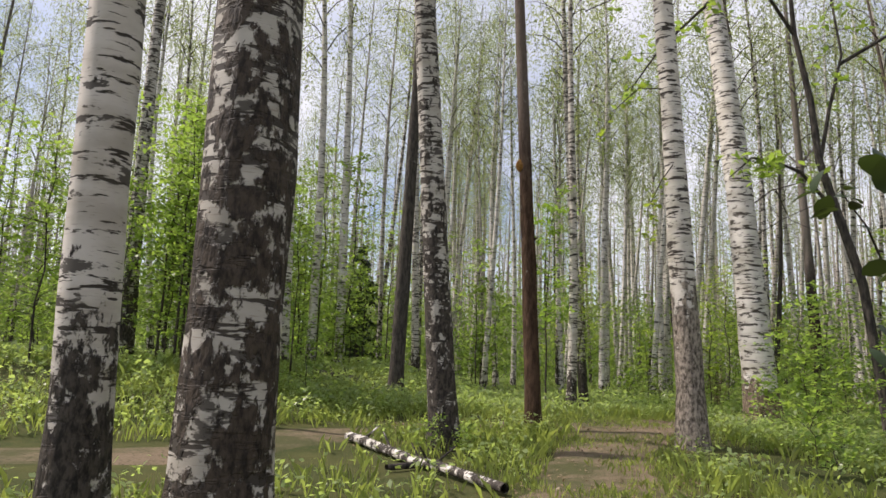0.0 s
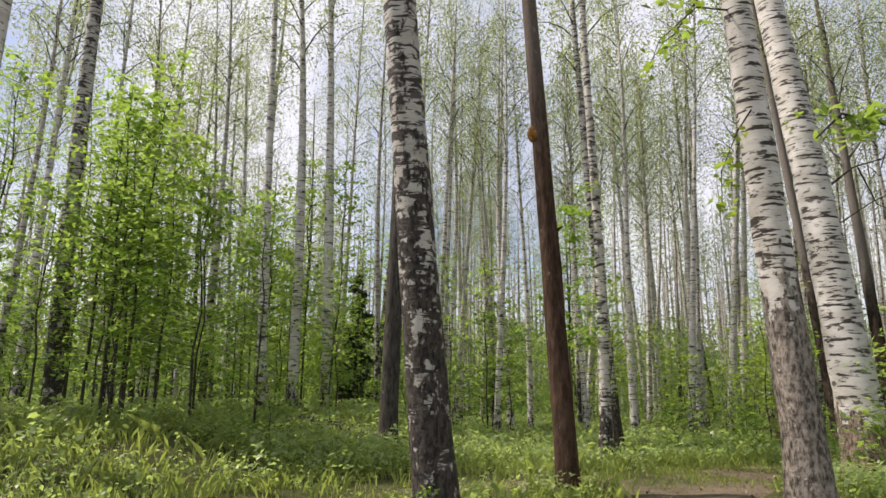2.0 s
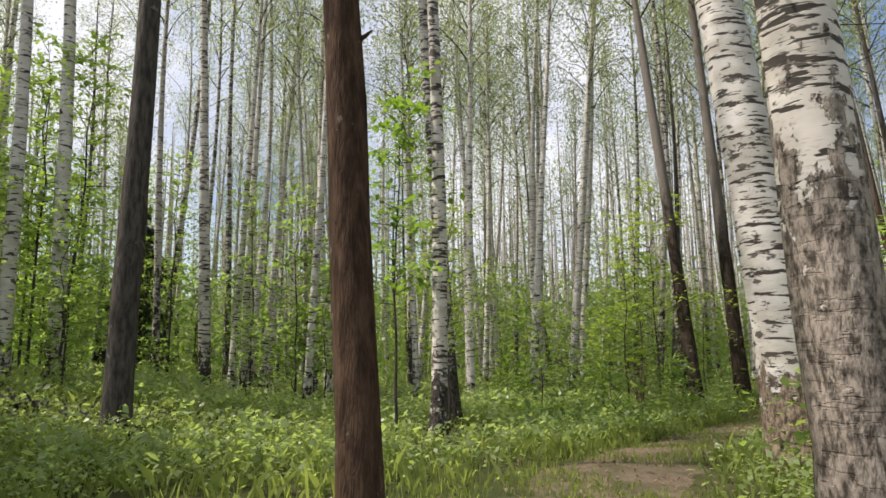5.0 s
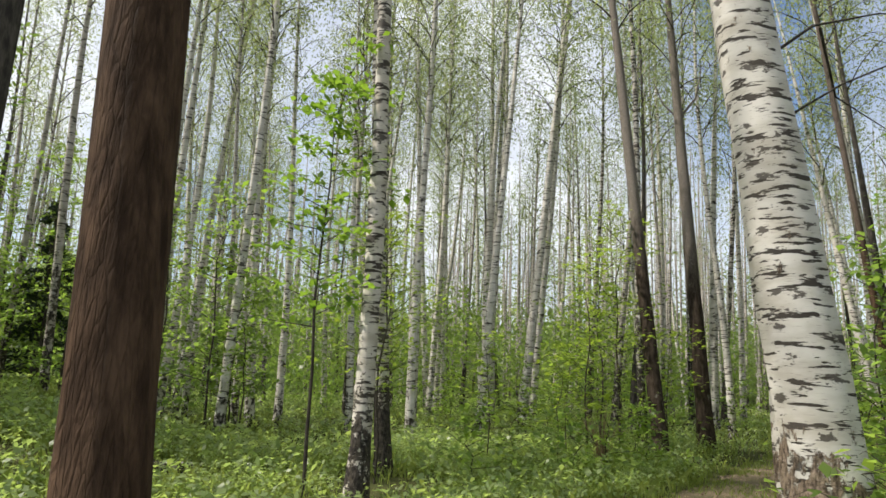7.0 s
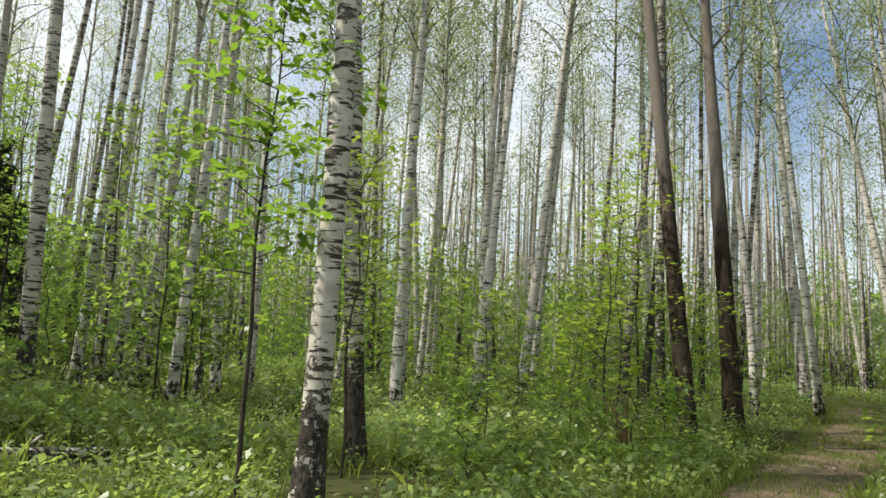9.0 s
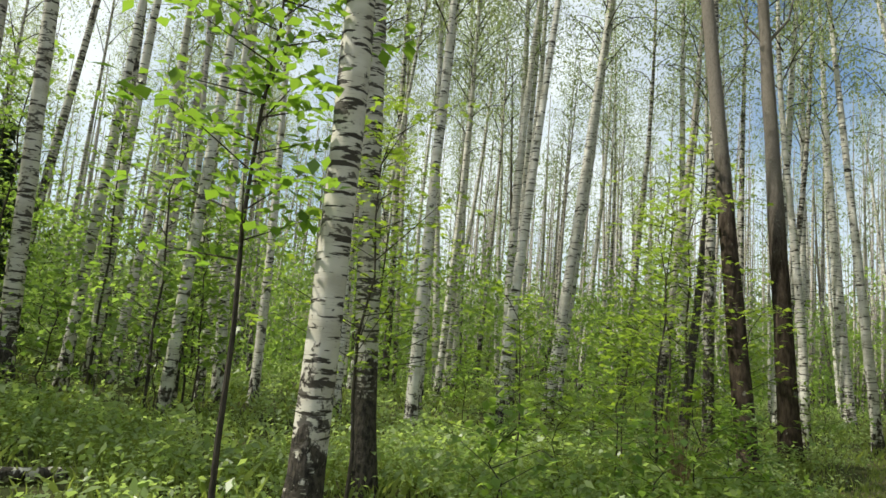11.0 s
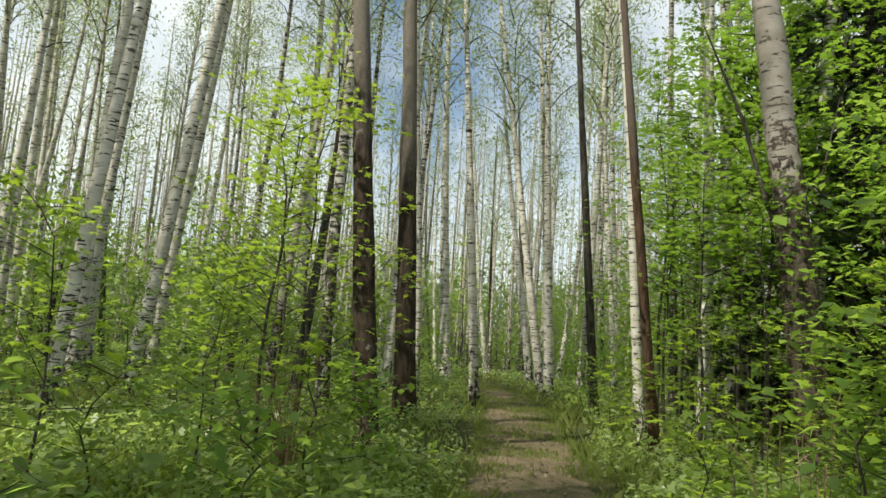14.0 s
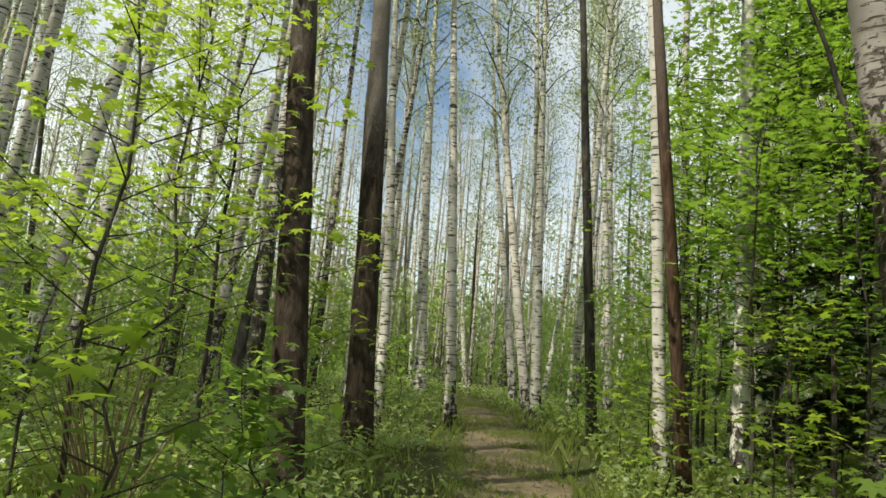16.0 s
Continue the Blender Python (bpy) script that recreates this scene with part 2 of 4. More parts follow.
def mesh_of(name, verts, faces, material, shade=False):
    me = bpy.data.meshes.new(name)
    verts = np.asarray(verts, dtype=np.float32)
    faces = np.asarray(faces, dtype=np.int32)
    k = faces.shape[1]
    me.vertices.add(len(verts))
    me.vertices.foreach_set("co", verts.ravel())
    me.loops.add(faces.size)
    me.loops.foreach_set("vertex_index", faces.ravel())
    me.polygons.add(len(faces))
    me.polygons.foreach_set("loop_start", np.arange(0, faces.size, k, dtype=np.int32))
    if shade:
        me.polygons.foreach_set("use_smooth", np.ones(len(faces), dtype=bool))
    me.update(calc_edges=True)
    me.validate()
    me.materials.append(material)
    return me


def part_of(name, me, parent, label=""):
    ob = new(name, me)
    ob.parent = parent
    if label:
        tagged(ob, label)
    return ob


def tube(points, radii, sides=8, wobble=0.0, seed=0):
    """Vertices and quads of a tube along points; wobble roughens it. Ends are drawn to a point by a small last radius."""
    pts = [Vector(p) for p in points]
    verts, faces = [], []
    for i, p in enumerate(pts):
        d = (pts[min(i + 1, len(pts) - 1)] - pts[max(i - 1, 0)]).normalized()
        side = d.cross(Vector((0.31, 0.95, 0.02))).normalized()
        up = side.cross(d)
        for k in range(sides):
            a = 2 * math.pi * k / sides
            o = side * math.cos(a) + up * math.sin(a)
            r = radii[i]
            if wobble:
                r *= 1 + wobble * noise.noise(Vector((o.x * 1.7 + seed, o.y * 1.7, p.z * 1.3)))
            verts.append(p + o * r)
    for i in range(len(pts) - 1):
        for k in range(sides):
            a, b = i * sides + k, i * sides + (k + 1) % sides
            faces.append((a, b, b + sides, a + sides))
    return verts, faces


def joined(pieces):
    verts, faces = [], []
    for v, f in pieces:
        o = len(verts)
        verts += v
        faces += [tuple(i + o for i in q) for q in f]
    return verts, faces


def leaf_quads(rng, centres, size, flat=0.0, long=1.6):
    """A folded four-cornered leaf at each centre. flat: 0 turns them any way, 1 lays them level."""
    c = np.asarray(centres, dtype=np.float64)
    n = len(c)
    d = rng.normal(size=(n, 3))
    d[:, 2] = d[:, 2] * (1 - flat) - 0.35
    d /= np.linalg.norm(d, axis=1, keepdims=True)
    up = rng.normal(size=(n, 3)) * (1 - flat)
    up[:, 2] += 0.2 + flat * 1.5
    s = np.cross(d, up)
    s /= np.linalg.norm(s, axis=1, keepdims=True) + 1e-9
    nrm = np.cross(s, d)
    sz = (size * rng.uniform(0.65, 1.35, n))[:, None]
    a = c - d * sz * long * 0.5
    b = c + s * sz * 0.5 + nrm * sz * 0.12 - d * sz * 0.1
    e = c + d * sz * long * 0.5
    f = c - s * sz * 0.5 + nrm * sz * 0.12 - d * sz * 0.1
    verts = np.stack([a, b, e, f], axis=1).reshape(-1, 3)
    faces = np.arange(4 * n).reshape(-1, 4)
    return verts, faces


def leaf_specks(rng, centres, size):
    """Small three-cornered leaves for foliage that is only seen from afar."""
    c = np.asarray(centres, dtype=np.float64)
    n = len(c)
    d = rng.normal(size=(n, 3))
    d[:, 2] -= 0.4
    d /= np.linalg.norm(d, axis=1, keepdims=True)
    s = np.cross(d, rng.normal(size=(n, 3)))
    s /= np.linalg.norm(s, axis=1, keepdims=True) + 1e-9
    sz = (size * rng.uniform(0.6, 1.4, n))[:, None]
    verts = np.stack([c - d * sz * 0.55 + s * sz * 0.2, c + s * sz * 0.55 + d * sz * 0.2, c + d * sz * 0.85 - s * sz * 0.45], axis=1).reshape(-1, 3)
    return verts, np.arange(3 * n).reshape(-1, 3)


# ---- crowns shared by the birches ----
def birch_crown(seed, height, spread, leaves, size):
    """Limbs and hanging leaves of one crown, from its foot at z = 0 up to height."""
    rng = np.random.default_rng(seed)
    pieces, cloud = [], []
    count = 22
    for i in range(count):
        k = (i + rng.uniform(0, 0.8)) / count
        z0 = height * k * 0.95
        a = i * 2.4 + rng.uniform(-0.5, 0.5)
        reach = spread * (1 - 0.72 * k) * rng.uniform(0.6, 1.15) * (0.55 + 1.2 * min(k * 2.5, 0.4))
        rise = reach * rng.uniform(0.7, 1.3)
        pts = []
        for j in range(5):
            u = j / 4
            pts.append((math.cos(a + 0.2 * u) * reach * u, math.sin(a + 0.2 * u) * reach * u, z0 + rise * u ** 0.8 - 0.35 * reach * u ** 3))
        pieces.append(tube(pts, [0.022 * (1 - 0.6 * k) * (1 - 0.85 * j / 4) + 0.003 for j in range(5)], 3))
        strands = 5
        for s in range(strands):
            u = rng.uniform(0.3, 1.0)
            j = min(int(u * 4), 3)
            p = Vector(pts[j]).lerp(Vector(pts[j + 1]), u * 4 - j)
            drop = rng.uniform(0.6, 2.0)
            off = rng.normal(0, 0.28, 3)
            q = (p.x + off[0], p.y + off[1], p.z - drop * 0.75)
            if s < 3:
                pieces.append(tube([p, q], [0.005, 0.003], 3))
            m = max(3, int(leaves / (count * strands)))
            t = rng.uniform(0, 1, m)[:, None]
            c = np.array(p)[None, :] * (1 - t) + np.array(q)[None, :] * t + rng.normal(0, 0.24, (m, 3))
            cloud.append(c)
    v, f = joined(pieces)
    lv, lf = leaf_specks(rng, np.concatenate(cloud), size)
    return mesh_of("branchwork", v, f, TWIG), mesh_of("crown", lv, lf, LEAF_BIRCH)


CROWNS = [birch_crown(11, 10.5, 2.5, 2900, 0.070), birch_crown(12, 9.0, 2.0, 2500, 0.070), birch_crown(13, 12.0, 2.2, 3100, 0.070), birch_crown(14, 8.0, 2.3, 2500, 0.070)]
tree_rng = np.random.default_rng(5)


def trunk_line(height, lean, bend, steps=22):
    """Points of a leaning, slightly bent stem; bend swings it aside half way up."""
    pts = []
    for i in range(steps + 1):
        u = (i / steps) ** 1.35
        z = height * u
        sway = math.sin(u * 5.2 + bend[2]) - math.sin(bend[2])
        pts.append((lean[0] * z + bend[0] * sway, lean[1] * z + bend[1] * sway, z - (0.25 if i == 0 else 0)))
    return pts


def stem_tree(name, x, y, r, lx, ly, bark, label, height, crown=None, foot=0.42, flare=0.5, sides=14, group="", bend=None):
    """A tree on its own stem: trunk, branches and crown."""
    z = ground_z(x, y)
    root = new(name)
    root.matrix_world = pose(x, y, z)
    tagged(root, label, "tree", group)
    if bend is None:
        bend = (*tree_rng.normal(0, 0.05 + 0.004 * height, 2), tree_rng.uniform(0, 6))
    pts = trunk_line(height, (lx, ly), bend)
    radii = []
    for p in pts:
        u = max(p[2], 0) / height
        radii.append(r * (1 - 0.86 * u ** 1.1) * (1.04 + flare * math.exp(-max(p[2], 0) / 0.28) * 0.9))
    v, f = tube(pts, radii, sides, 0.16, x * 3.1 + y)
    part_of("trunk", mesh_of("trunk", v, f, bark, True), root)
    if crown is not None:
        limbs, leaves = CROWNS[crown]
        at = Vector(pts[0])
        for p, q in zip(pts, pts[1:]):
            if p[2] <= height * foot <= q[2]:
                at = Vector(p).lerp(Vector(q), (height * foot - p[2]) / (q[2] - p[2]))
        top = Vector(pts[-1])
        s = (top.z - at.z) / (10.5, 9.0, 12.0, 8.0)[crown]
        m = Matrix.Translation(at) @ Matrix(((1, 0, (top.x - at.x) / (top.z - at.z), 0), (0, 1, (top.y - at.y) / (top.z - at.z), 0), (0, 0, 1, 0), (0, 0, 0, 1)))
        m = m @ Euler((0, 0, tree_rng.uniform(0, 6.28))).to_matrix().to_4x4() @ Matrix.Diagonal((s, s, s, 1))
        for nm, me in (("branchwork", limbs), ("crown", leaves)):
            tagged(part_of(nm, me, root), kind="stuff").matrix_local = m
    return root


def birch(x, y, r, lx, ly, bark=BARK_WHITE, label="white-barked birch with black dashes and airy green crown", height=None, group="birches of the wood", bend=None, sides=14):
    h = height or min(max(13 + 45 * r + tree_rng.uniform(-1.5, 2.5), 15), 25)
    return stem_tree("birch_tree", x, y, r, lx, ly, bark, label, h, int(tree_rng.integers(0, 4)), tree_rng.uniform(0.46, 0.62), 0.55, sides, group, bend)


def bare_limb(tree, points, radius, bark=TWIG):
    """A bare limb on a stem, points from the tree's foot."""
    n = len(points)
    v, f = tube(points, [radius * (1 - 0.8 * i / (n - 1)) for i in range(n)], 6, 0.1, n)
    part_of("limb", mesh_of("limb", v, f, bark, True), tree)


def aspen(x, y, r, lx, ly, label="dark grey-brown rough-barked tree with a bare straight stem", height=21, bark=BARK_PINE):
    return stem_tree("tall_tree", x, y, r, lx, ly, bark, label, height, int(tree_rng.integers(0, 4)), 0.5, 0.35, 14, "dark-barked trees", (0.03, 0.03, 1.0))


# ---- ground ----
def axis_steps(lo, hi, fine_lo, fine_hi, step):
    out = list(np.arange(fine_lo, fine_hi + step, step))
    d, v = step, out[-1]
    while v < hi:
        d *= 1.35
        v += d
        out.append(v)
    d, v = step, out[0]
    while v > lo:
        d *= 1.35
        v -= d
        out.insert(0, v)
    return out


def build_ground():
    xs, ys = axis_steps(-900, 900, -14, 40, 0.45), axis_steps(-900, 900, -6, 42, 0.45)
    verts = [(x, y, ground_z(x, y)) for y in ys for x in xs]
    w = len(xs)
    faces = [(j * w + i, j * w + i + 1, (j + 1) * w + i + 1, (j + 1) * w + i) for j in range(len(ys) - 1) for i in range(w - 1)]
    tagged(new("ground", mesh_of("ground", verts, faces, SOIL, True)), "green and brown forest floor with moss and litter", "forest floor", kind="structure")


def strip(name, line, half, lift, material, label, seed):
    """A trodden strip along a line, with ragged edges, laid just over the ground."""
    pts = []
    for (ax, ay), (bx, by) in zip(line, line[1:]):
        n = max(2, int(math.hypot(bx - ax, by - ay) / 0.3))
        pts += [Vector((ax + (bx - ax) * i / n, ay + (by - ay) * i / n, 0)) for i in range(n)]
    for _ in range(12):
        pts = [pts[0]] + [(a + b * 2 + c) / 4 for a, b, c in zip(pts, pts[1:], pts[2:])] + [pts[-1]]
    verts, faces, cols = [], [], 9
    for i, p in enumerate(pts):
        d = (pts[min(i + 1, len(pts) - 1)] - pts[max(i - 1, 0)]).normalized()
        s = Vector((d.y, -d.x, 0))
        for c in range(cols):
            u = c / (cols - 1) * 2 - 1
            e = half * (1 + 0.45 * noise.noise(Vector((i * 0.21, (3 if u > 0 else 7), seed))) + 0.2 * noise.noise(Vector((i * 0.9, (3 if u > 0 else 7), seed))))
            q = p + s * u * e
            verts.append((q.x, q.y, ground_z(q.x, q.y) + lift * (1 - abs(u) ** 4 * 1.6)))
    for i in range(len(pts) - 1):
        for c in range(cols - 1):
            a = i * cols + c
            faces.append((a, a + 1, a + 1 + cols, a + cols))
    tagged(new(name, mesh_of(name, verts, faces, material, True)), label, "path", kind="structure")


build_ground()
strip("path", TRAIL_LINE, 0.82, 0.03, TRAIL, "trodden brown earth trail with litter and grassy edges", 1.0)
strip("path_side", SIDE_LINE, 0.75, 0.028, TRAIL, "sandy side trail in dappled light", 2.0)

# ---- the trees beside the trail ----
birch(-2.44, 3.69, 0.188, 0.002, -0.01, BARK_PATCHED, "white birch with black patches low on the trunk")
birch(-1.27, 2.57, 0.245, 0.004, 0.03, BARK_SHAGGY, "thick dark brown birch with shaggy peeling bark")
birch(0.27, 8.92, 0.196, -0.085, -0.05, BARK_OLD, "black-and-white old birch with rough patched bark")
pine = aspen(1.89, 10.62, 0.132, -0.034, 0.079, "straight reddish-brown rough-barked tree by the trail")
bare_limb(pine, ((-0.06, 0.24, 3.28), (0.03, 0.2, 3.34), (0.07, 0.17, 3.37)), 0.028, BARK_PINE)
birch(4.03, 9.2, 0.2, -0.036, 0.035, BARK_BUTT, "birch with white upper bark and grey-brown flaking butt")
stout = birch(7.06, 12.77, 0.33, -0.028, 0.15, BARK_STOUT, "stout white birch leaning over the trail")
bare_limb(stout, ((-0.13, 0.65, 4.6), (0.62, 0.45, 5.2), (1.32, 0.25, 5.4), (2.22, -0.05, 5.4)), 0.02)
bare_limb(stout, ((0.72, 0.45, 5.2), (1.12, 0.65, 4.6), (2.02, 0.55, 4.2)), 0.018)
bare_limb(stout, ((-0.13, 0.65, 3.9), (0.72, 0.25, 4.5), (1.72, -0.05, 5.0), (2.72, -0.25, 5.9)), 0.014)
birch(4.15, 17.14, 0.127, 0.014, -0.023, BARK_BOLD, "slender white birch with bold black dashes")
birch(5.29, 19.88, 0.135, -0.06, -0.002, BARK_DASHED, "birch with a black charred-looking butt and dense dashes")
aspen(11.78, 20.97, 0.162, 0.005, 0.15, "tall dark trunk at the trail edge with flaking brown bark", bark=BARK_BROWN)
twin = aspen(14.85, 23.09, 0.205, 0.038, 0.124, "tall dark trunk with smoother grey upper bark", bark=BARK_BROWN)
bare_limb(twin, ((0.36, 1.19, 9.6), (0.86, 0.99, 10.3), (1.06, 0.89, 11.4)), 0.05, BARK_BROWN)
bare_limb(twin, ((0.36, 1.19, 9.6), (-0.04, 1.39, 10.1), (-0.34, 1.49, 10.9)), 0.04, BARK_BROWN)
birch(28.18, 32.92, 0.24, 0.015, 0.087)
forked = birch(15.21, 16.22, 0.24, 0.016, 0.126, BARK_FORK, "thick forked grey birch among maple saplings")
bare_limb(forked, ((0.05, 0.37, 3.0), (-0.17, 0.67, 3.9), (-0.32, 0.92, 5.0), (-0.82, 1.32, 6.3)), 0.05, BARK_DARK)
bare_limb(forked, ((0.04, 0.42, 3.6), (0.28, 0.02, 4.3), (0.38, -0.18, 5.4)), 0.03)
birch(0.24, 25.86, 0.158, -0.046, -0.001, BARK_BOLD)
aspen(-0.49, 17.22, 0.195, 0.024, -0.004, bark=BARK_DARK)
birch(-6.12, 11.31, 0.136, -0.004, 0.036)
birch(-3.35, 21.99, 0.151, -0.044, -0.016)
birch(-2.42, 22.05, 0.160, -0.031, -0.027)
birch(9.97, 26.71, 0.127, 0.069, -0.008)
birch(7.49, 25.39, 0.118, 0.005, -0.001)
birch(2.87, 25.66, 0.118, 0.028, -0.011)
birch(11.54, 34.64, 0.125, 0.012, 0.003)
birch(1.80, 31.97, 0.112, 0.086, -0.016)
birch(0.85, 27.62, 0.117, 0.044, -0.008)
birch(4.76, 29.94, 0.120, -0.023, -0.013)
birch(-12.64, 34.75, 0.121, -0.011, -0.009)
birch(-11.73, 23.25, 0.138, 0.016, 0.011)
birch(-8.18, 34.73, 0.122, -0.029, -0.018)
birch(1.19, 28.62, 0.133, 0.024, -0.012)
birch(3.46, 29.78, 0.115, 0.018, -0.015)
birch(12.01, 30.82, 0.165, 0.025, -0.006)
birch(12.43, 28.97, 0.134, 0.108, -0.015)
birch(8.64, 28.82, 0.147, -0.019, 0.003)
birch(10.95, 33.88, 0.129, 0.023, -0.002)
birch(20.48, 25.61, 0.129, -0.047, 0.075)
birch(3.89, 29.21, 0.135, -0.020, -0.013)
birch(1.35, 31.27, 0.124, 0.012, -0.014)
birch(9.73, 32.01, 0.126, -0.029, 0.006)
birch(13.47, 41.35, 0.131, 0.093, -0.027)
birch(12.51, 31.88, 0.136, 0.007, -0.001)
birch(12.43, 29.01, 0.161, 0.108, -0.019)
birch(19.39, 38.98, 0.144, 0.047, 0.004)
birch(19.95, 28.51, 0.164, 0.045, -0.003)
birch(24.89, 32.22, 0.137, 0.019, 0.023)
birch(7.83, 34.20, 0.115, 0.004, -0.019)
birch(2.09, 32.43, 0.109, 0.059, -0.012)
birch(26.68, 26.86, 0.140, -0.026, 0.066)
birch(13.40, 33.44, 0.166, -0.017, 0.009)
birch(14.88, 32.88, 0.170, 0.056, -0.004)
birch(15.25, 43.47, 0.134, -0.040, 0.018)
birch(12.44, 38.28, 0.157, -0.073, 0.024)
birch(7.97, 33.86, 0.109, 0.092, -0.034)
birch(24.06, 36.38, 0.189, 0.007, 0.033)
birch(31.21, 30.52, 0.160, -0.049, 0.124)
birch(12.63, 36.86, 0.133, -0.021, 0.014)
birch(13.25, 33.38, 0.142, 0.022, -0.001)
birch(16.17, 40.53, 0.124, -0.074, 0.030)
birch(20.83, 18.89, 0.149, -0.001, 0.037)
birch(21.52, 18.90, 0.154, -0.012, 0.051)
birch(27.15, 27.50, 0.168, -0.071, 0.140)
birch(26.11, 26.59, 0.168, -0.019, 0.043)
aspen(21.78, 22.67, 0.119, -0.045, 0.072, bark=BARK_DARK)
birch(17.19, 19.46, 0.096, -0.080, 0.091)
aspen(16.36, 18.87, 0.085, -0.077, 0.074)
birch(28.87, 25.42, 0.112, -0.007, 0.038)
aspen(41.61, 37.45, 0.181, -0.011, 0.080, bark=BARK_DARK)
birch(41.19, 40.02, 0.154, -0.047, 0.117)
birch(-7.33, 16.80, 0.195, 0.012, -0.014, BARK_OLD)
birch(-4.13, 21.47, 0.146, -0.026, -0.009)

# ---- the wood behind ----
def far_wood():
    """Trees of the wood farther off, scattered by chance with open ground round the trail."""
    rng = np.random.default_rng(21)
    sample = []
    for i in range(7):
        b = birch(0, -60 - i * 3, rng.uniform(0.07, 0.13), rng.normal(0, 0.015), rng.normal(0, 0.015), (BARK_WHITE, BARK_GREY, BARK_GREY, BARK_OLD, BARK_DARK, BARK_GREY, BARK_WHITE)[i], "slim birch of the wood with black-flecked pale bark" if i != 4 else "slim dark-stemmed tree of the wood", sides=8)
        sample.append(b)
    placed = [(o.location.x, o.location.y) for o in scene.objects if o.type == "EMPTY"]
    made = 0
    for _ in range(4000):
        if made >= 330:
            break
        a, d = rng.uniform(-0.55, 2.75), 16 + 38 * rng.uniform(0, 1) ** 0.75
        x, y = 3 + d * math.cos(a), 9 + d * math.sin(a)
        if trail_distance(x, y) < 2.2 or min(math.hypot(x - px, y - py) for px, py in placed) < 1.1:
            continue
        placed.append((x, y))
        if made % 12 == 0:
            x, y = rng.uniform(-16, 20), rng.uniform(-24, -7)
        s = rng.uniform(0.8, 1.25)
        copy_thing(sample[int(rng.integers(0, 7))], pose(x, y, ground_z(x, y), rng.normal(0, 1.6), rng.normal(0, 1.6), rng.uniform(0, 360)) @ Matrix.Diagonal((s, s, s * rng.uniform(0.9, 1.1), 1)))
        made += 1


far_wood()


def far_edge():
    """The depth of the wood past the single trees: thin stems and foliage too far off to count."""
    rng = np.random.default_rng(33)
    pieces = []
    for _ in range(2000):
        a, d = rng.uniform(-0.7, 2.9), rng.uniform(46, 105)
        if trail_distance(3 + d * math.cos(a), 9 + d * math.sin(a)) < 2.5:
            continue
        x, y = 3 + d * math.cos(a), 9 + d * math.sin(a)
        z, lx, ly, h, r = ground_z(x, y), rng.normal(0, 0.02), rng.normal(0, 0.02), rng.uniform(15, 21), rng.uniform(0.07, 0.14)
        pieces.append(tube([(x, y, z - 0.2), (x + lx * h / 2, y + ly * h / 2, z + h / 2), (x + lx * h, y + ly * h, z + h)], [r, r * 0.7, r * 0.2], 5))
    v, f = joined(pieces)
    tagged(new("distant_stems", mesh_of("distant_stems", v, f, BARK_GREY, True)), "pale thin stems deep in the birch wood", "far wood", kind="stuff")
    n, clumps = 380000, 3600
    a, d = rng.uniform(-0.7, 2.9, clumps), 62 + 56 * rng.uniform(0, 1, clumps)
    high = np.where(rng.uniform(0, 1, clumps) < 0.72, rng.uniform(0.2, 8.5, clumps), rng.uniform(8, 21, clumps))
    k = rng.integers(0, clumps, n)
    c = np.stack([3 + d * np.cos(a), 9 + d * np.sin(a), high], axis=1)[k] + rng.normal(0, 1, (n, 3)) * np.array([1.9, 1.9, 1.6])
    c[:, 2] = np.maximum(c[:, 2], 0.2)
    lv, lf = leaf_specks(rng, c, np.where(c[:, 2] < 9.0, 0.40, 0.24))
    tagged(new("distant_foliage", mesh_of("distant_foliage", lv, lf, LEAF_BIRCH)), "hazy green foliage deep in the wood", "far wood", kind="stuff")

    n, clumps = 190000, 1500
    a, d = rng.uniform(-0.7, 2.9, clumps), 24 + 30 * rng.uniform(0, 1, clumps)
    cx, cy = 3 + d * np.cos(a), 9 + d * np.sin(a)
    free = np.array([trail_distance(x, y) > 3.5 for x, y in zip(cx, cy)])
    cx, cy = cx[free], cy[free]
    k = rng.integers(0, len(cx), n)
    c = np.stack([cx, cy, rng.uniform(0.4, 5.2, len(cx))], axis=1)[k] + rng.normal(0, 1, (n, 3)) * np.array([0.8, 0.8, 0.55])
    c[:, 2] = np.maximum(c[:, 2], 0.15)
    lv, lf = leaf_specks(rng, c, 0.12)
    tagged(new("brushwood", mesh_of("brushwood", lv, lf, LEAF_SHRUB)), "dense green brushwood under the farther trees", "brushwood", kind="stuff")


far_edge()


# ---- saplings and shrubs ----
def lobed_leaves(rng, centres, size):
    """Five-lobed leaves, nearly level, each a fan round its stalk."""
    ang = np.array([-2.5, -1.75, -1.25, -0.75, -0.38, 0.0, 0.38, 0.75, 1.25, 1.75, 2.5])
    rad = np.array([0.35, 0.75, 0.42, 0.95, 0.5, 1.1, 0.5, 0.95, 0.42, 0.75, 0.35])
    verts, faces = [], []
    for c in centres:
        s, turn = size * rng.uniform(0.6, 1.3), rng.uniform(0, 6.28)
        tilt = Euler((rng.normal(0, 0.24), rng.normal(0, 0.24), turn)).to_matrix()
        o = len(verts)
        verts.append(Vector(c))
        for a, r in zip(ang, rad):
            verts.append(Vector(c) + tilt @ Vector((math.cos(a) * r * s * 0.5, math.sin(a) * r * s * 0.5, -0.10 * s * r * r)))
        faces += [(o, o + i, o + i + 1) for i in range(1, 11)]
    return verts, faces


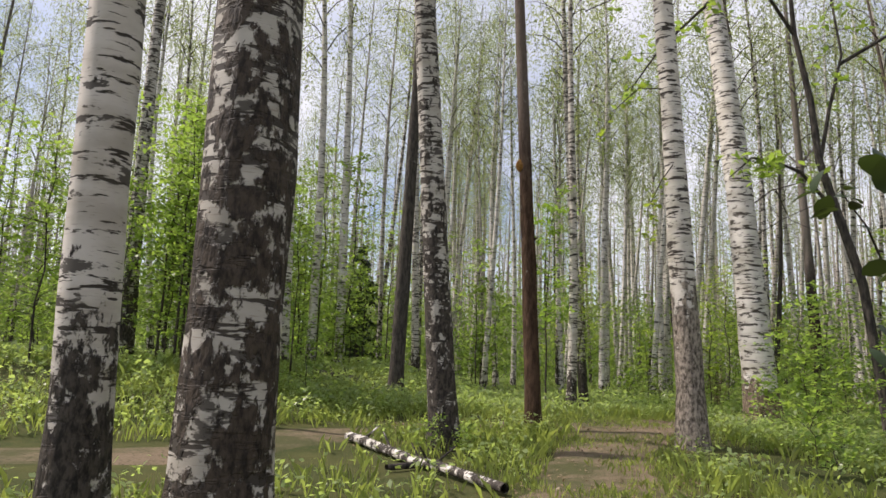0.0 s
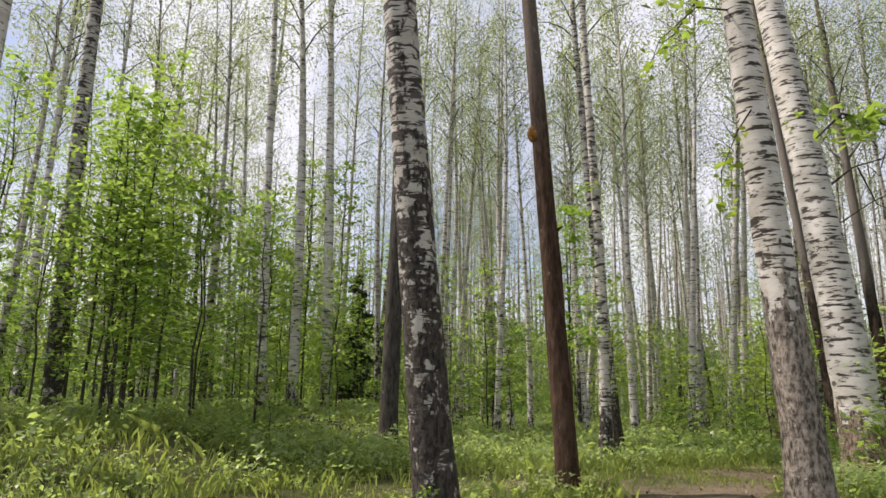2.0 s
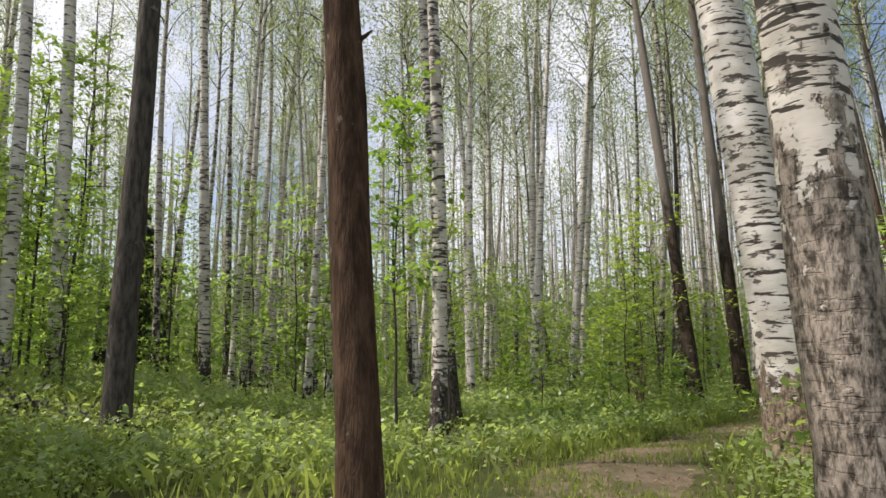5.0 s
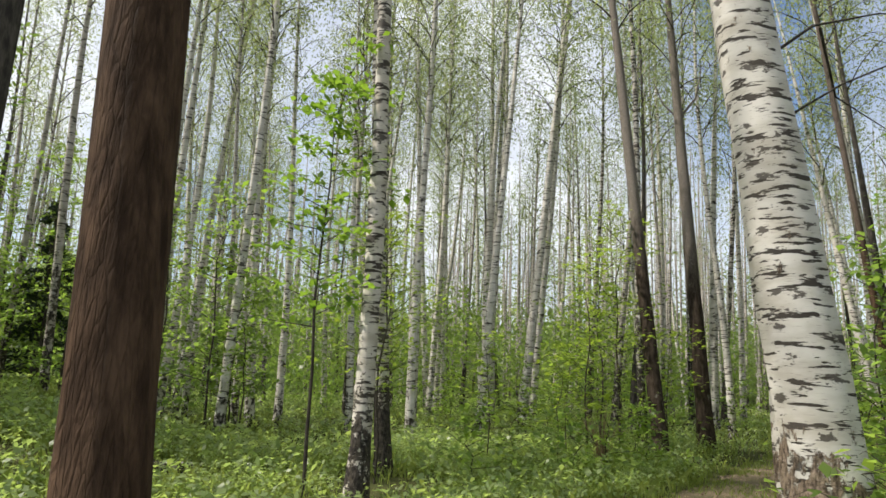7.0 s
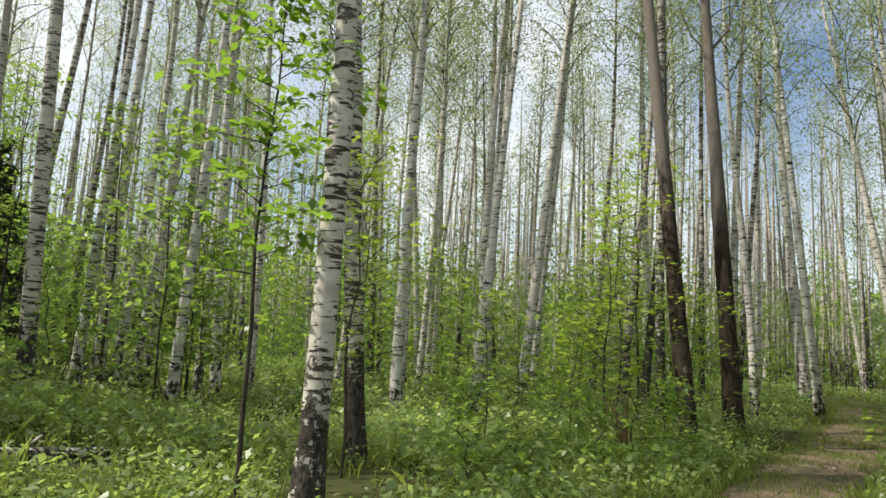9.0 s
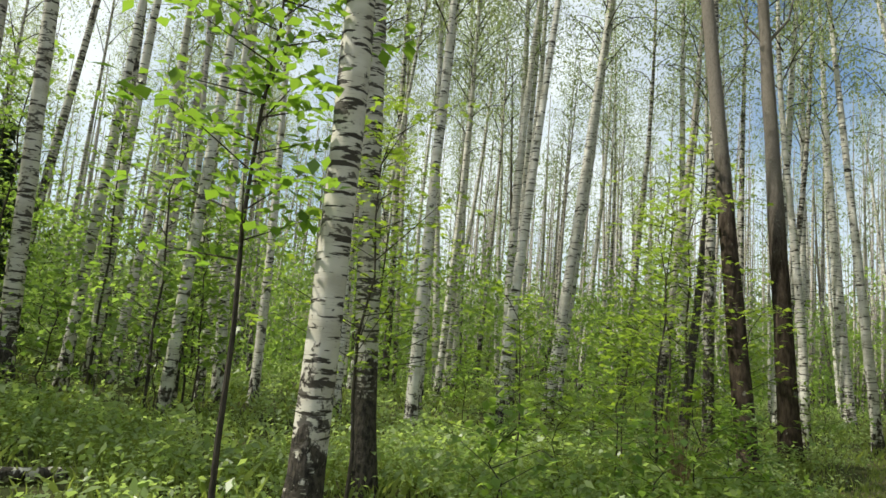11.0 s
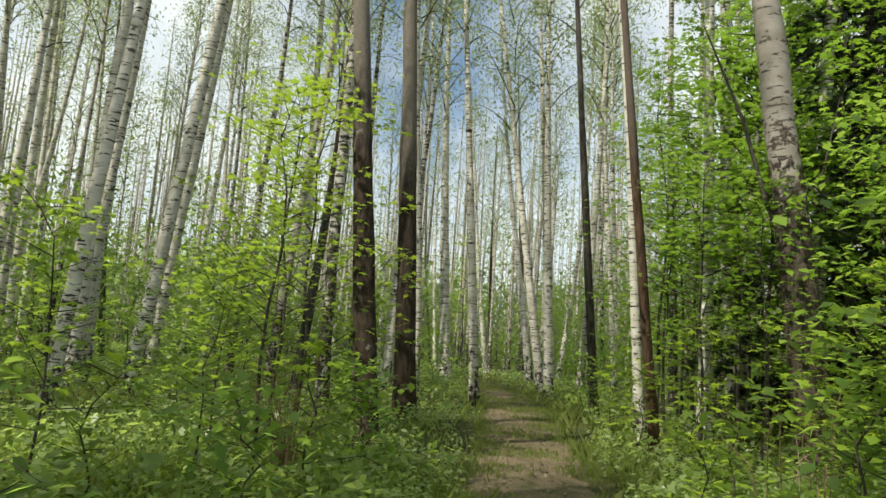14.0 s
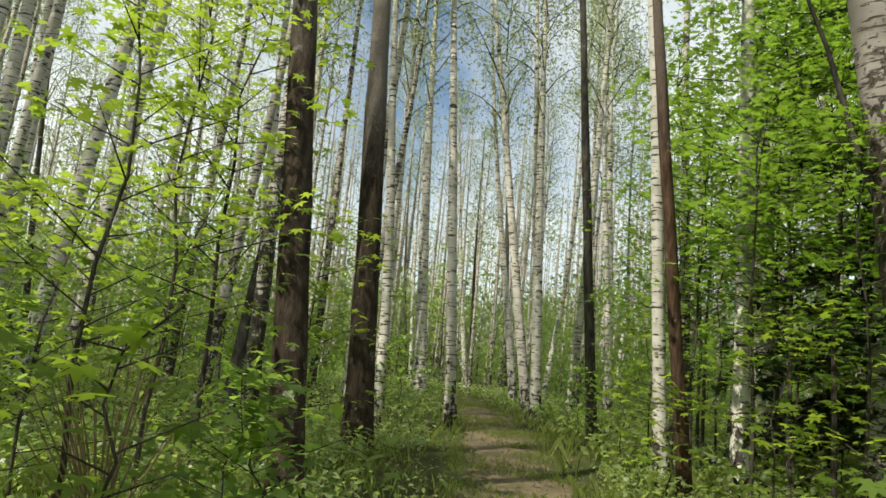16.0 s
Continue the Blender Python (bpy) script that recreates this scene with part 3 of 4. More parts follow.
def round_leaves(rng, centres, size):
    """Broad oval leaves with a folded midrib, each a small fan."""
    verts, faces = [], []
    outline = [(-0.5, 0.0), (-0.36, 0.20), (-0.1, 0.30), (0.18, 0.27), (0.38, 0.15), (0.56, 0.0)]
    for c in centres:
        s = size * rng.uniform(0.7, 1.25)
        turn = Euler((rng.normal(0, 0.5), rng.normal(0, 0.5), rng.uniform(0, 6.28))).to_matrix()
        o = len(verts)
        for side in (1, -1):
            for x, y in outline:
                verts.append(Vector(c) + turn @ Vector((x * s, side * y * s, abs(y) * 0.35 * s - 0.12 * s * x * x)))
        for i in range(5):
            a = o + i
            faces.append((a, a + 1, a + 7, a + 6))
    return verts, faces


def make_sapling(seed, height, reach, leaves, size, leaf, lobed=False, droop=0.15, low=0.2):
    """A young tree with layered twigs; returns the meshes of stem and foliage."""
    rng = np.random.default_rng(seed)
    line = [(rng.normal(0, 0.05) * i * 0.4, rng.normal(0, 0.05) * i * 0.4, height * i / 7) for i in range(8)]
    line[0] = (0, 0, -0.1)
    pieces = [tube(line, [0.004 + 0.0046 * height * (1 - i / 7.3) for i in range(8)], 6)]
    cloud, twigs = [], int(9 + height * 3.5)
    for i in range(twigs):
        k = low + (1 - low) * (i + rng.uniform(0, 1)) / twigs
        j = min(int(k * 7), 6)
        p = Vector(line[j]).lerp(Vector(line[j + 1]), k * 7 - j)
        a = i * 2.4 + rng.uniform(-0.6, 0.6)
        out = reach * (1.15 - 0.8 * k) * rng.uniform(0.5, 1.2)
        q = p + Vector((math.cos(a) * out, math.sin(a) * out, out * rng.uniform(0.1, 0.6)))
        r = q + Vector((math.cos(a) * out * 0.35, math.sin(a) * out * 0.35, -droop * out))
        pieces.append(tube([p, q, r], [0.003 + 0.0011 * height, 0.003, 0.0015], 4))
        m = max(3, int(leaves / twigs))
        t = rng.uniform(0.25, 1.35, m)
        for u in t:
            b = p.lerp(q, u) if u < 1 else q.lerp(r, (u - 1) / 0.35)
            cloud.append((b.x + rng.normal(0, 0.12 + 0.07 * out), b.y + rng.normal(0, 0.12 + 0.07 * out), b.z + rng.normal(0, 0.05)))
    v, f = pieces[0]
    tv, tf = joined(pieces[1:])
    if lobed:
        lv, lf = lobed_leaves(rng, cloud, size)
    else:
        lv, lf = leaf_quads(rng, cloud, size, 0.72, 1.5)
    return mesh_of("stem", v, f, TWIG), mesh_of("branchwork", tv, tf, TWIG), mesh_of("foliage", lv, lf, leaf)


SAPLINGS = {
    "low": make_sapling(41, 1.1, 0.55, 230, 0.075, LEAF_SHRUB),
    "shrub": make_sapling(42, 1.9, 0.8, 420, 0.078, LEAF_SHRUB),
    "young": make_sapling(43, 3.2, 1.0, 620, 0.082, LEAF_SHRUB),
    "tall": make_sapling(44, 4.8, 1.3, 900, 0.082, LEAF_SHRUB),
    "slim": make_sapling(45, 6.5, 1.2, 950, 0.082, LEAF_SHRUB, low=0.3),
    # fuller slim sapling, its shade put into the leaf colour
    "slim_shade": make_sapling(45, 6.5, 1.5, 1150, 0.095, LEAF_SHADE_TONED, low=0.36),
    "maple_low": make_sapling(46, 1.3, 0.5, 85, 0.17, LEAF_MAPLE, True),
    "maple": make_sapling(47, 2.6, 1.0, 380, 0.17, LEAF_MAPLE, True),
    "maple_high": make_sapling(49, 8.6, 2.1, 1700, 0.17, LEAF_SHADE_TONED, True, low=0.35),
    "maple_shade": make_sapling(50, 5.2, 1.5, 700, 0.17, LEAF_SHADE_TONED, True, low=0.3),
    "maple_tall": make_sapling(48, 5.2, 1.7, 820, 0.15, LEAF_MAPLE, True, low=0.3),
}
SAPLING_WORDS = {
    "low": "low leafy green seedling on the forest floor", "shrub": "leafy green shrub of the understorey", "young": "young rowan sapling with layered green leaves",
    "tall": "tall leafy sapling in the understorey", "slim": "slim tall sapling with sparse sunlit leaves", "slim_shade": "slim tall sapling with leaves coloured darker for shade", "maple_low": "low maple seedling with bright lobed leaves",
    "maple_high": "high young maple with spreading layers of shade-toned green lobed leaves", "maple_shade": "young maple with lobed leaves coloured darker for shade", "maple": "young maple with bright yellow-green lobed leaves", "maple_tall": "tall young maple with layered lobed leaves"}


def sapling(kind, x, y, scale=1.0, turn=0.0, tip=0.0):
    root = new("maple_sapling" if "maple" in kind else "sapling")
    root.matrix_world = pose(x, y, ground_z(x, y), tip, 0, turn)
    tagged(root, SAPLING_WORDS[kind], "sapling", "maple saplings" if "maple" in kind else "saplings of the understorey")
    stem, twigs, foliage = SAPLINGS[kind]
    for nm, me in (("stem", stem), ("branchwork", twigs), ("foliage", foliage)):
        tagged(part_of(nm, me, root), kind="" if nm == "stem" else "stuff").matrix_local = Matrix.Diagonal((scale, scale, scale, 1))
    return root


thicket_two = np.random.default_rng(78)
# the dark thicket on the bank
for x, y, k, s in ((-5.4, 15.0, "slim", 0.91), (-4.2, 15.7, "tall", 1.07), (-6.8, 14.9, "tall", 0.93), (-3.1, 16.2, "slim", 0.78), (-8.3, 14.2, "tall", 1.01), (-5.0, 14.0, "young", 0.91), (-2.5, 14.9, "shrub", 0.87), (-6.8, 17.9, "slim", 1.00), (-10.0, 15.6, "slim", 0.93)):
    sapling(k, x, y, s, x * 77 + y * 31)
# maples on the north side of the trail
for x, y, k, s in ((10.8, 21.8, "maple_tall", 0.96), (11.7, 22.4, "maple_tall", 1.11), (5.4, 20.6, "maple_tall", 0.83), (9.6, 21.2, "maple", 0.96), (8.8, 20.2, "maple", 0.77), (13.6, 23.0, "maple", 1.17), (3.6, 17.6, "slim_shade", 0.9), (7.6, 20.9, "maple", 1.00), (10.1, 19.6, "shrub", 0.65)):
    sapling(k, x, y, s, x * 77 + y * 31)
for x, y, k, s in ((4.9, 19.0, "maple_tall", 0.8), (9.4, 20.2, "maple_tall", 0.8), (7.4, 19.4, "maple_low", 1.0), (8.0, 18.4, "low", 1.0), (9.0, 18.9, "maple_low", 1.2), (10.4, 19.6, "low", 1.1), (6.2, 18.2, "low", 1.1)):
    sapling(k, x, y, s, x * 77 + y * 31)
for _ in range(18):
    x, y = thicket_two.uniform(-9, 5), thicket_two.uniform(23.5, 38)
    sapling(("young", "tall", "slim", "shrub")[int(thicket_two.integers(0, 4))], x, y, thicket_two.uniform(0.9, 1.5), thicket_two.uniform(0, 360))
# low plants round the nearest birches and beyond the stout one
for x, y, k, s in ((0.0, 8.3, "low", 0.45), (0.5, 8.3, "low", 0.38), (5.3, 8.2, "low", 0.82), (6.3, 10.0, "shrub", 0.74), (7.2, 11.6, "young", 0.79), (8.3, 12.9, "shrub", 1.00), (9.3, 14.0, "young", 1.00), (6.7, 12.1, "low", 0.99), (10.4, 15.1, "shrub", 1.00), (4.8, 7.0, "low", 0.55), (7.6, 9.4, "shrub", 0.9), (10.4, 13.2, "tall", 0.9)):
    sapling(k, x, y, s, x * 77 + y * 31)
# more of the thicket on the bank
thicket = np.random.default_rng(77)
for _ in range(38):
    x, y = thicket.uniform(-17, -2.5), thicket.uniform(14, 27)
    sapling(("young", "tall", "slim", "shrub")[int(thicket.integers(0, 4))], x, y, thicket.uniform(0.8, 1.4), thicket.uniform(0, 360))
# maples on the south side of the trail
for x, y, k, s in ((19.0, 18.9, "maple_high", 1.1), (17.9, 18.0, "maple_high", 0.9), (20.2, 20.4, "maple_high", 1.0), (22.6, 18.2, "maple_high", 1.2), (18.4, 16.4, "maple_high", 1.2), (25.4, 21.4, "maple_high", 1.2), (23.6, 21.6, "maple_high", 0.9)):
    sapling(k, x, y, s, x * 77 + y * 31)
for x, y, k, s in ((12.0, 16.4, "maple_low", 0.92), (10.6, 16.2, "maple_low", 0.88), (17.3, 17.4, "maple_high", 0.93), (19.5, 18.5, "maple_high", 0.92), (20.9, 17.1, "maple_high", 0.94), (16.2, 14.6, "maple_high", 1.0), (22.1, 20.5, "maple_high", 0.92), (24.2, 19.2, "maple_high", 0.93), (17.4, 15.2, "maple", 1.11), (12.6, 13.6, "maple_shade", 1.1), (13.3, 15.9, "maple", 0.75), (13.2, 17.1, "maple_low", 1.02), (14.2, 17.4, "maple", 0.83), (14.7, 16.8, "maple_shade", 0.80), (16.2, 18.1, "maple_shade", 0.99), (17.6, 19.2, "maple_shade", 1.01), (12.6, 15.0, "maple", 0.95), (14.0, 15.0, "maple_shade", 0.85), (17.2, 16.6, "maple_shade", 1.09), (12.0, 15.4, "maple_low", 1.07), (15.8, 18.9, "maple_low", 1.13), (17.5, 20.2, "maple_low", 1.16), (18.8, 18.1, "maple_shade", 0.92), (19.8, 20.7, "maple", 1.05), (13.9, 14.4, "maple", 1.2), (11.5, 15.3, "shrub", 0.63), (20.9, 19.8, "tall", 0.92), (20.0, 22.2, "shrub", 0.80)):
    sapling(k, x, y, s, x * 77 + y * 31)


def understorey():
    """Saplings under the trees, by chance, away from the trail and the open ground beside it."""
    rng = np.random.default_rng(52)
    kinds = ("low", "low", "shrub", "shrub", "young", "young", "tall", "slim")
    made = 0
    for _ in range(6000):
        if made >= 190:
            break
        a, d = rng.uniform(-0.6, 2.8), 5 + 46 * rng.uniform(0, 1) ** 0.75
        x, y = 4 + d * math.cos(a), 11 + d * math.sin(a)
        gap = trail_distance(x, y)
        open_ground = y < 14.5 and x < 5.5 and y < 14.5 + 0.12 * (x + 10)
        k = kinds[int(rng.integers(0, 8))]
        if gap < 1.7 or open_ground or (gap < 4.0 and k in ("young", "tall", "slim")) or (math.hypot(x - 3, y - 15) < 5.0 and k != "low") or (math.hypot(x - 6.5, y - 17) < 3.5 and k != "low"):
            continue
        if math.hypot(x - 7, y - 19.5) < 8 and rng.uniform() < 0.7:
            continue
        sapling(k, x, y, rng.uniform(0.75, 1.25), rng.uniform(0, 360), rng.normal(0, 4))
        made += 1


understorey()


# ---- ground cover ----
def trail_gap(x, y):
    best = np.full(len(x), 1e9)
    for (ax, ay), (bx, by) in list(zip(TRAIL_LINE, TRAIL_LINE[1:])) + list(zip(SIDE_LINE, SIDE_LINE[1:])):
        dx, dy = bx - ax, by - ay
        k = np.clip(((x - ax) * dx + (y - ay) * dy) / (dx * dx + dy * dy), 0, 1)
        best = np.minimum(best, np.hypot(x - ax - k * dx, y - ay - k * dy))
    return best


def ground_points(rng, n, x0, x1, y0, y1, gap):
    x, y = rng.uniform(x0, x1, n), rng.uniform(y0, y1, n)
    keep = trail_gap(x, y) > gap + rng.exponential(0.12, n)
    x, y = x[keep], y[keep]
    dens = np.array([noise.noise(Vector((a * 0.35, b * 0.35, 5.0))) for a, b in zip(x, y)])
    keep = rng.uniform(-0.55, 0.35, len(x)) < dens - np.where((y < 8.5) & (x < 2.8), 0.42, 0.0)
    x, y = x[keep], y[keep]
    k = np.clip(((x + 1.1) * 1.74 + (y - 9.44) * -3.72) / (1.74 ** 2 + 3.72 ** 2), 0, 1)
    keep = np.hypot(x + 1.1 - k * 1.74, y - 9.44 + k * 3.72) > 0.28
    x, y = x[keep], y[keep]
    return x, y, np.array([ground_z(a, b) for a, b in zip(x, y)])


def grass():
    rng = np.random.default_rng(61)
    sets = [ground_points(rng, 30000, -7, 16, 1.5, 24, 0.62), ground_points(rng, 16000, -14, 34, 12, 44, 0.7)]
    x, y = rng.uniform(-1, 34, 110000), rng.uniform(2, 36, 110000)
    patch = np.array([noise.noise(Vector((a * 0.9, b * 0.9, 2.0))) for a, b in zip(x, y)])
    keep = (trail_gap(x, y) < 0.95) & (patch > rng.uniform(-0.2, 0.3, len(x)))
    x, y = x[keep], y[keep]
    sets.append((x, y, np.array([ground_z(a, b) for a, b in zip(x, y)]) + 0.025))
    verts, faces = [], []
    for (x, y, z), per, tall in zip(sets, (4, 3, 4), (0.16, 0.26, 0.055)):
        x, y, z = (np.repeat(v, per) for v in (x, y, z))
        n = len(x)
        x, y = x + rng.normal(0, 0.05, n), y + rng.normal(0, 0.05, n)
        a, h = rng.uniform(0, 6.28, n), tall * rng.uniform(0.5, 1.7, n)
        w = 0.004 + 0.02 * h
        lx, ly = rng.normal(0, 0.35, n) * h, rng.normal(0, 0.35, n) * h
        cx, cy = np.cos(a) * w, np.sin(a) * w
        v = np.stack([np.stack([x - cx, y - cy, z - 0.02], 1), np.stack([x + cx, y + cy, z - 0.02], 1), np.stack([x + lx * 0.35 + cx * 0.7, y + ly * 0.35 + cy * 0.7, z + h * 0.6], 1), np.stack([x + lx, y + ly, z + h * 0.95], 1)], 1).reshape(-1, 3)
        verts.append(v)
    v = np.concatenate(verts)
    tagged(new("grass", mesh_of("grass", v, np.arange(len(v)).reshape(-1, 4), LEAF_GRASS)), "fresh green woodland grass in tufts", "grass", kind="stuff")


def herbs():
    rng = np.random.default_rng(62)
    clouds = []
    for (n, box, gap, per, tall, size, flat) in ((24000, (-7, 17, 1.5, 25), 0.8, 11, 0.22, 0.042, 0.6), (17000, (-16, 40, 11, 52), 1.2, 9, 0.34, 0.075, 0.6)):
        x, y, z = ground_points(rng, n, *box, gap)
        open_ground = (y < 14.0) & (x < 5.0) & (x > -6)
        keep = ~open_ground | (rng.uniform(0, 1, len(x)) < 0.35)
        x, y, z = (np.repeat(v[keep], per) for v in (x, y, z))
        m = len(x)
        h = tall * rng.uniform(0.15, 1.5, m)
        c = np.stack([x + rng.normal(0, 0.09, m), y + rng.normal(0, 0.09, m), z + h], 1)
        clouds.append(leaf_quads(rng, c, size, flat, 1.7))
    o = len(clouds[0][0])
    v = np.concatenate([clouds[0][0], clouds[1][0]])
    tagged(new("undergrowth", mesh_of("undergrowth", v, np.concatenate([clouds[0][1], clouds[1][1] + o]), LEAF_HERB)), "leafy herbs and seedlings covering the forest floor", "undergrowth", kind="stuff")


def litter():
    """Dry leaves and bits on the trail."""
    rng = np.random.default_rng(63)
    n = 16000
    x, y = rng.uniform(-1, 26, n), rng.uniform(2, 28, n)
    keep = trail_gap(x, y) < 1.15
    x, y = x[keep], y[keep]
    c = np.stack([x, y, np.array([ground_z(a, b) for a, b in zip(x, y)]) + 0.042], 1)
    v, f = leaf_quads(rng, c, 0.035, 0.95, 1.4)
    tagged(new("leaf_litter", mesh_of("leaf_litter", v, f, DEAD)), "dry brown leaves and bark bits on the trail", "litter", kind="stuff")


grass()
herbs()
litter()


# ---- single things ----
def spruce(x, y, height, reach, seed, low):
    """A dark spruce with drooping boughs of needles."""
    rng = np.random.default_rng(seed)
    root = new("spruce_tree")
    root.matrix_world = pose(x, y, ground_z(x, y))
    tagged(root, "dark green spruce with drooping boughs", "tree")
    v, f = tube([(0, 0, height * i / 8 - (0.2 if i == 0 else 0)) for i in range(9)], [0.17 * (1 - i / 8.3) + 0.01 for i in range(9)], 9, 0.1, seed)
    part_of("trunk", mesh_of("trunk", v, f, BARK_DARK, True), root)
    wood, cloud = [], []
    for i in range(int(height * 7)):
        k = i / (height * 7)
        z = low + (height - low) * k
        a, out = rng.uniform(0, 6.28), reach * (1 - k) ** 0.85 * rng.uniform(0.65, 1.15) + 0.15
        pts = [Vector((math.cos(a) * out * u, math.sin(a) * out * u, z + 0.1 * out * u - 0.38 * out * u * u)) for u in (0, 0.35, 0.7, 1.0)]
        wood.append(tube(pts, [0.025 * (1 - k) + 0.006, 0.014, 0.008, 0.003], 4))
        m = int(40 + 90 * out)
        for u in rng.uniform(0.15, 1.0, m):
            p = Vector((math.cos(a) * out * u, math.sin(a) * out * u, z + 0.1 * out * u - 0.38 * out * u * u))
            s = rng.normal(0, 0.16 * out * (1.1 - u) + 0.05)
            cloud.append((p.x - math.sin(a) * s, p.y + math.cos(a) * s, p.z - abs(rng.normal(0, 0.10)) - 0.03))
    v, f = joined(wood)
    tagged(part_of("branchwork", mesh_of("branchwork", v, f, TWIG), root), kind="stuff")
    v, f = leaf_specks(rng, cloud, 0.13)
    tagged(part_of("needle_cover", mesh_of("needle_cover", v, f, NEEDLE), root), kind="stuff")


spruce(20.8, 16.3, 20, 3.4, 71, 1.0)
spruce(17.6, 12.6, 17, 2.9, 75, 1.0)
spruce(24.6, 16.4, 17, 2.8, 72, 1.0)
spruce(-2.6, 34.0, 6.5, 1.6, 73, 0.6)


def bent_rowan():
    """A dark crooked tree whose long limb hangs over the trail."""
    rng = np.random.default_rng(81)
    bx, by = 8.3, 10.8
    bz = ground_z(bx, by)
    root = new("rowan_tree")
    root.matrix_world = pose(bx, by, bz)
    tagged(root, "dark crooked rowan with a long limb over the trail", "tree")
    v, f = tube([(0, 0, -0.2), (-0.15, 0.02, 1.4), (-0.33, 0.05, 2.9), (-0.62, 0.2, 4.2), (-0.8, 0.4, 5.3), (-0.85, 0.5, 6.6), (-1.05, 0.6, 8.0), (-1.1, 0.65, 9.6), (-1.0, 0.7, 11.5)], [0.11, 0.085, 0.08, 0.075, 0.07, 0.06, 0.05, 0.035, 0.015], 9, 0.12, 3)
    part_of("trunk", mesh_of("trunk", v, f, BARK_DARK, True), root)
    limbs = [[(-0.8, 0.4, 5.2), (-0.45, 0.55, 6.4), (-0.15, 0.5, 7.6), (-0.3, 0.6, 9.4), (0.1, 0.7, 11)],
             [(-1.05, 0.6, 8.0), (-1.9, 0.3, 8.9), (-2.9, 0.0, 9.1), (-4.2, -0.2, 8.5), (-5.6, -0.3, 7.7)],
             [(-0.2, 0.5, 7.4), (0.9, 0.3, 8.1), (1.8, 0.2, 8.2), (2.6, 0.1, 9.0)],
             [(-0.6, 0.2, 4.2), (-1.3, 0.2, 5.0), (-1.7, 0.3, 5.2), (-2.3, 0.1, 5.2), (-2.9, -0.2, 4.7)],
             [(-2.3, 0.2, 9.0), (-2.9, 0.6, 8.5), (-3.7, 0.9, 7.7), (-4.3, 1.0, 6.8)]]
    cloud = []
    for limb in limbs:
        n = len(limb)
        wood = [tube(limb, [0.036 * (1 - 0.8 * i / (n - 1)) + 0.005 for i in range(n)], 6, 0.1, n)]
        for _ in range(16):
            u = rng.uniform(0.25, 1.0) * (n - 1)
            j = min(int(u), n - 2)
            p = Vector(limb[j]).lerp(Vector(limb[j + 1]), u - j)
            d = Vector(rng.normal(0, 1, 3)).normalized() * rng.uniform(0.35, 0.9)
            d.z = -abs(d.z) * 0.5
            wood.append(tube([p, p + d * 0.5 + Vector((0, 0, 0.06)), p + d], [0.009, 0.006, 0.003], 4))
            for w in rng.uniform(0.3, 1.1, 9):
                cloud.append(tuple(p + d * float(w) + Vector(rng.normal(0, 0.09, 3))))
        v, f = joined(wood)
        part_of("limb", mesh_of("limb", v, f, BARK_DARK, True), root)
    v, f = leaf_quads(rng, cloud, 0.085, 0.6, 2.2)
    part_of("foliage", mesh_of("foliage", v, f, LEAF_SHRUB), root)


bent_rowan()


def leafy_twig(name, points, radius, leaves, size, material, label, seed, lobed=False):
    """A hanging twig with leaves."""
    rng = np.random.default_rng(seed)
    root = new(name)
    root.matrix_world = pose(*points[0])
    tagged(root, label, "twig")
    o = Vector(points[0])
    line = [Vector(p) - o for p in points]
    v, f = tube(line, [radius * (1 - 0.75 * i / (len(line) - 1)) for i in range(len(line))], 5)
    part_of("stalk", mesh_of("stalk", v, f, TWIG, True), root)
    cloud = []
    for u in rng.uniform(0.3, 1.0, leaves):
        j = min(int(u * (len(line) - 1)), len(line) - 2)
        p = line[j].lerp(line[j + 1], u * (len(line) - 1) - j)
        cloud.append(tuple(p + Vector(rng.normal(0, size * 0.8, 3))))
    v, f = lobed_leaves(rng, cloud, size) if lobed else round_leaves(rng, cloud, size)
    part_of("foliage", mesh_of("foliage", v, f, material), root)


leafy_twig("rowan_twig", ((3.85, 9.2, 4.6), (3.55, 9.1, 4.2), (3.3, 9.05, 3.7), (3.25, 9.0, 3.2)), 0.012, 46, 0.10, LEAF_MAPLE, "bright yellow-green leafy twig hanging from the birch", 91)
leafy_twig("rowan_twig", ((3.72, 9.3, 5.8), (3.2, 9.1, 5.7), (2.7, 9.0, 5.2), (2.5, 9.0, 4.7)), 0.012, 40, 0.10, LEAF_MAPLE, "bright yellow-green leafy twig hanging from the birch", 92)
leafy_twig("bird_cherry_twig", ((1.35, 1.1, -0.05), (1.25, 1.05, 0.8), (1.12, 1.0, 1.38), (0.92, 0.9, 1.68), (0.78, 0.8, 1.75)), 0.007, 24, 0.085, LEAF_SILHOUETTE, "leafy twig coloured near-black for shade beside the start of the trail", 93)


def dry_bush(x, y):
    """A bush of bare reddish-brown stems."""
    rng = np.random.default_rng(95)
    root = new("dry_bush")
    root.matrix_world = pose(x, y, ground_z(x, y))
    tagged(root, "dry leafless reddish-brown bush of thin stems", "bush")
    for i in range(34):
        a, out, h = rng.uniform(0, 6.28), rng.uniform(0.1, 0.55), rng.uniform(0.7, 1.5)
        pts = [(0.06 * math.cos(a), 0.06 * math.sin(a), -0.05), (out * 0.3 * math.cos(a), out * 0.3 * math.sin(a), h * 0.5), (out * math.cos(a), out * math.sin(a), h)]
        v, f = tube(pts, [0.008, 0.006, 0.003], 4)
        part_of("stem", mesh_of("stem", v, f, DEAD), root)


dry_bush(9.44, 19.73)


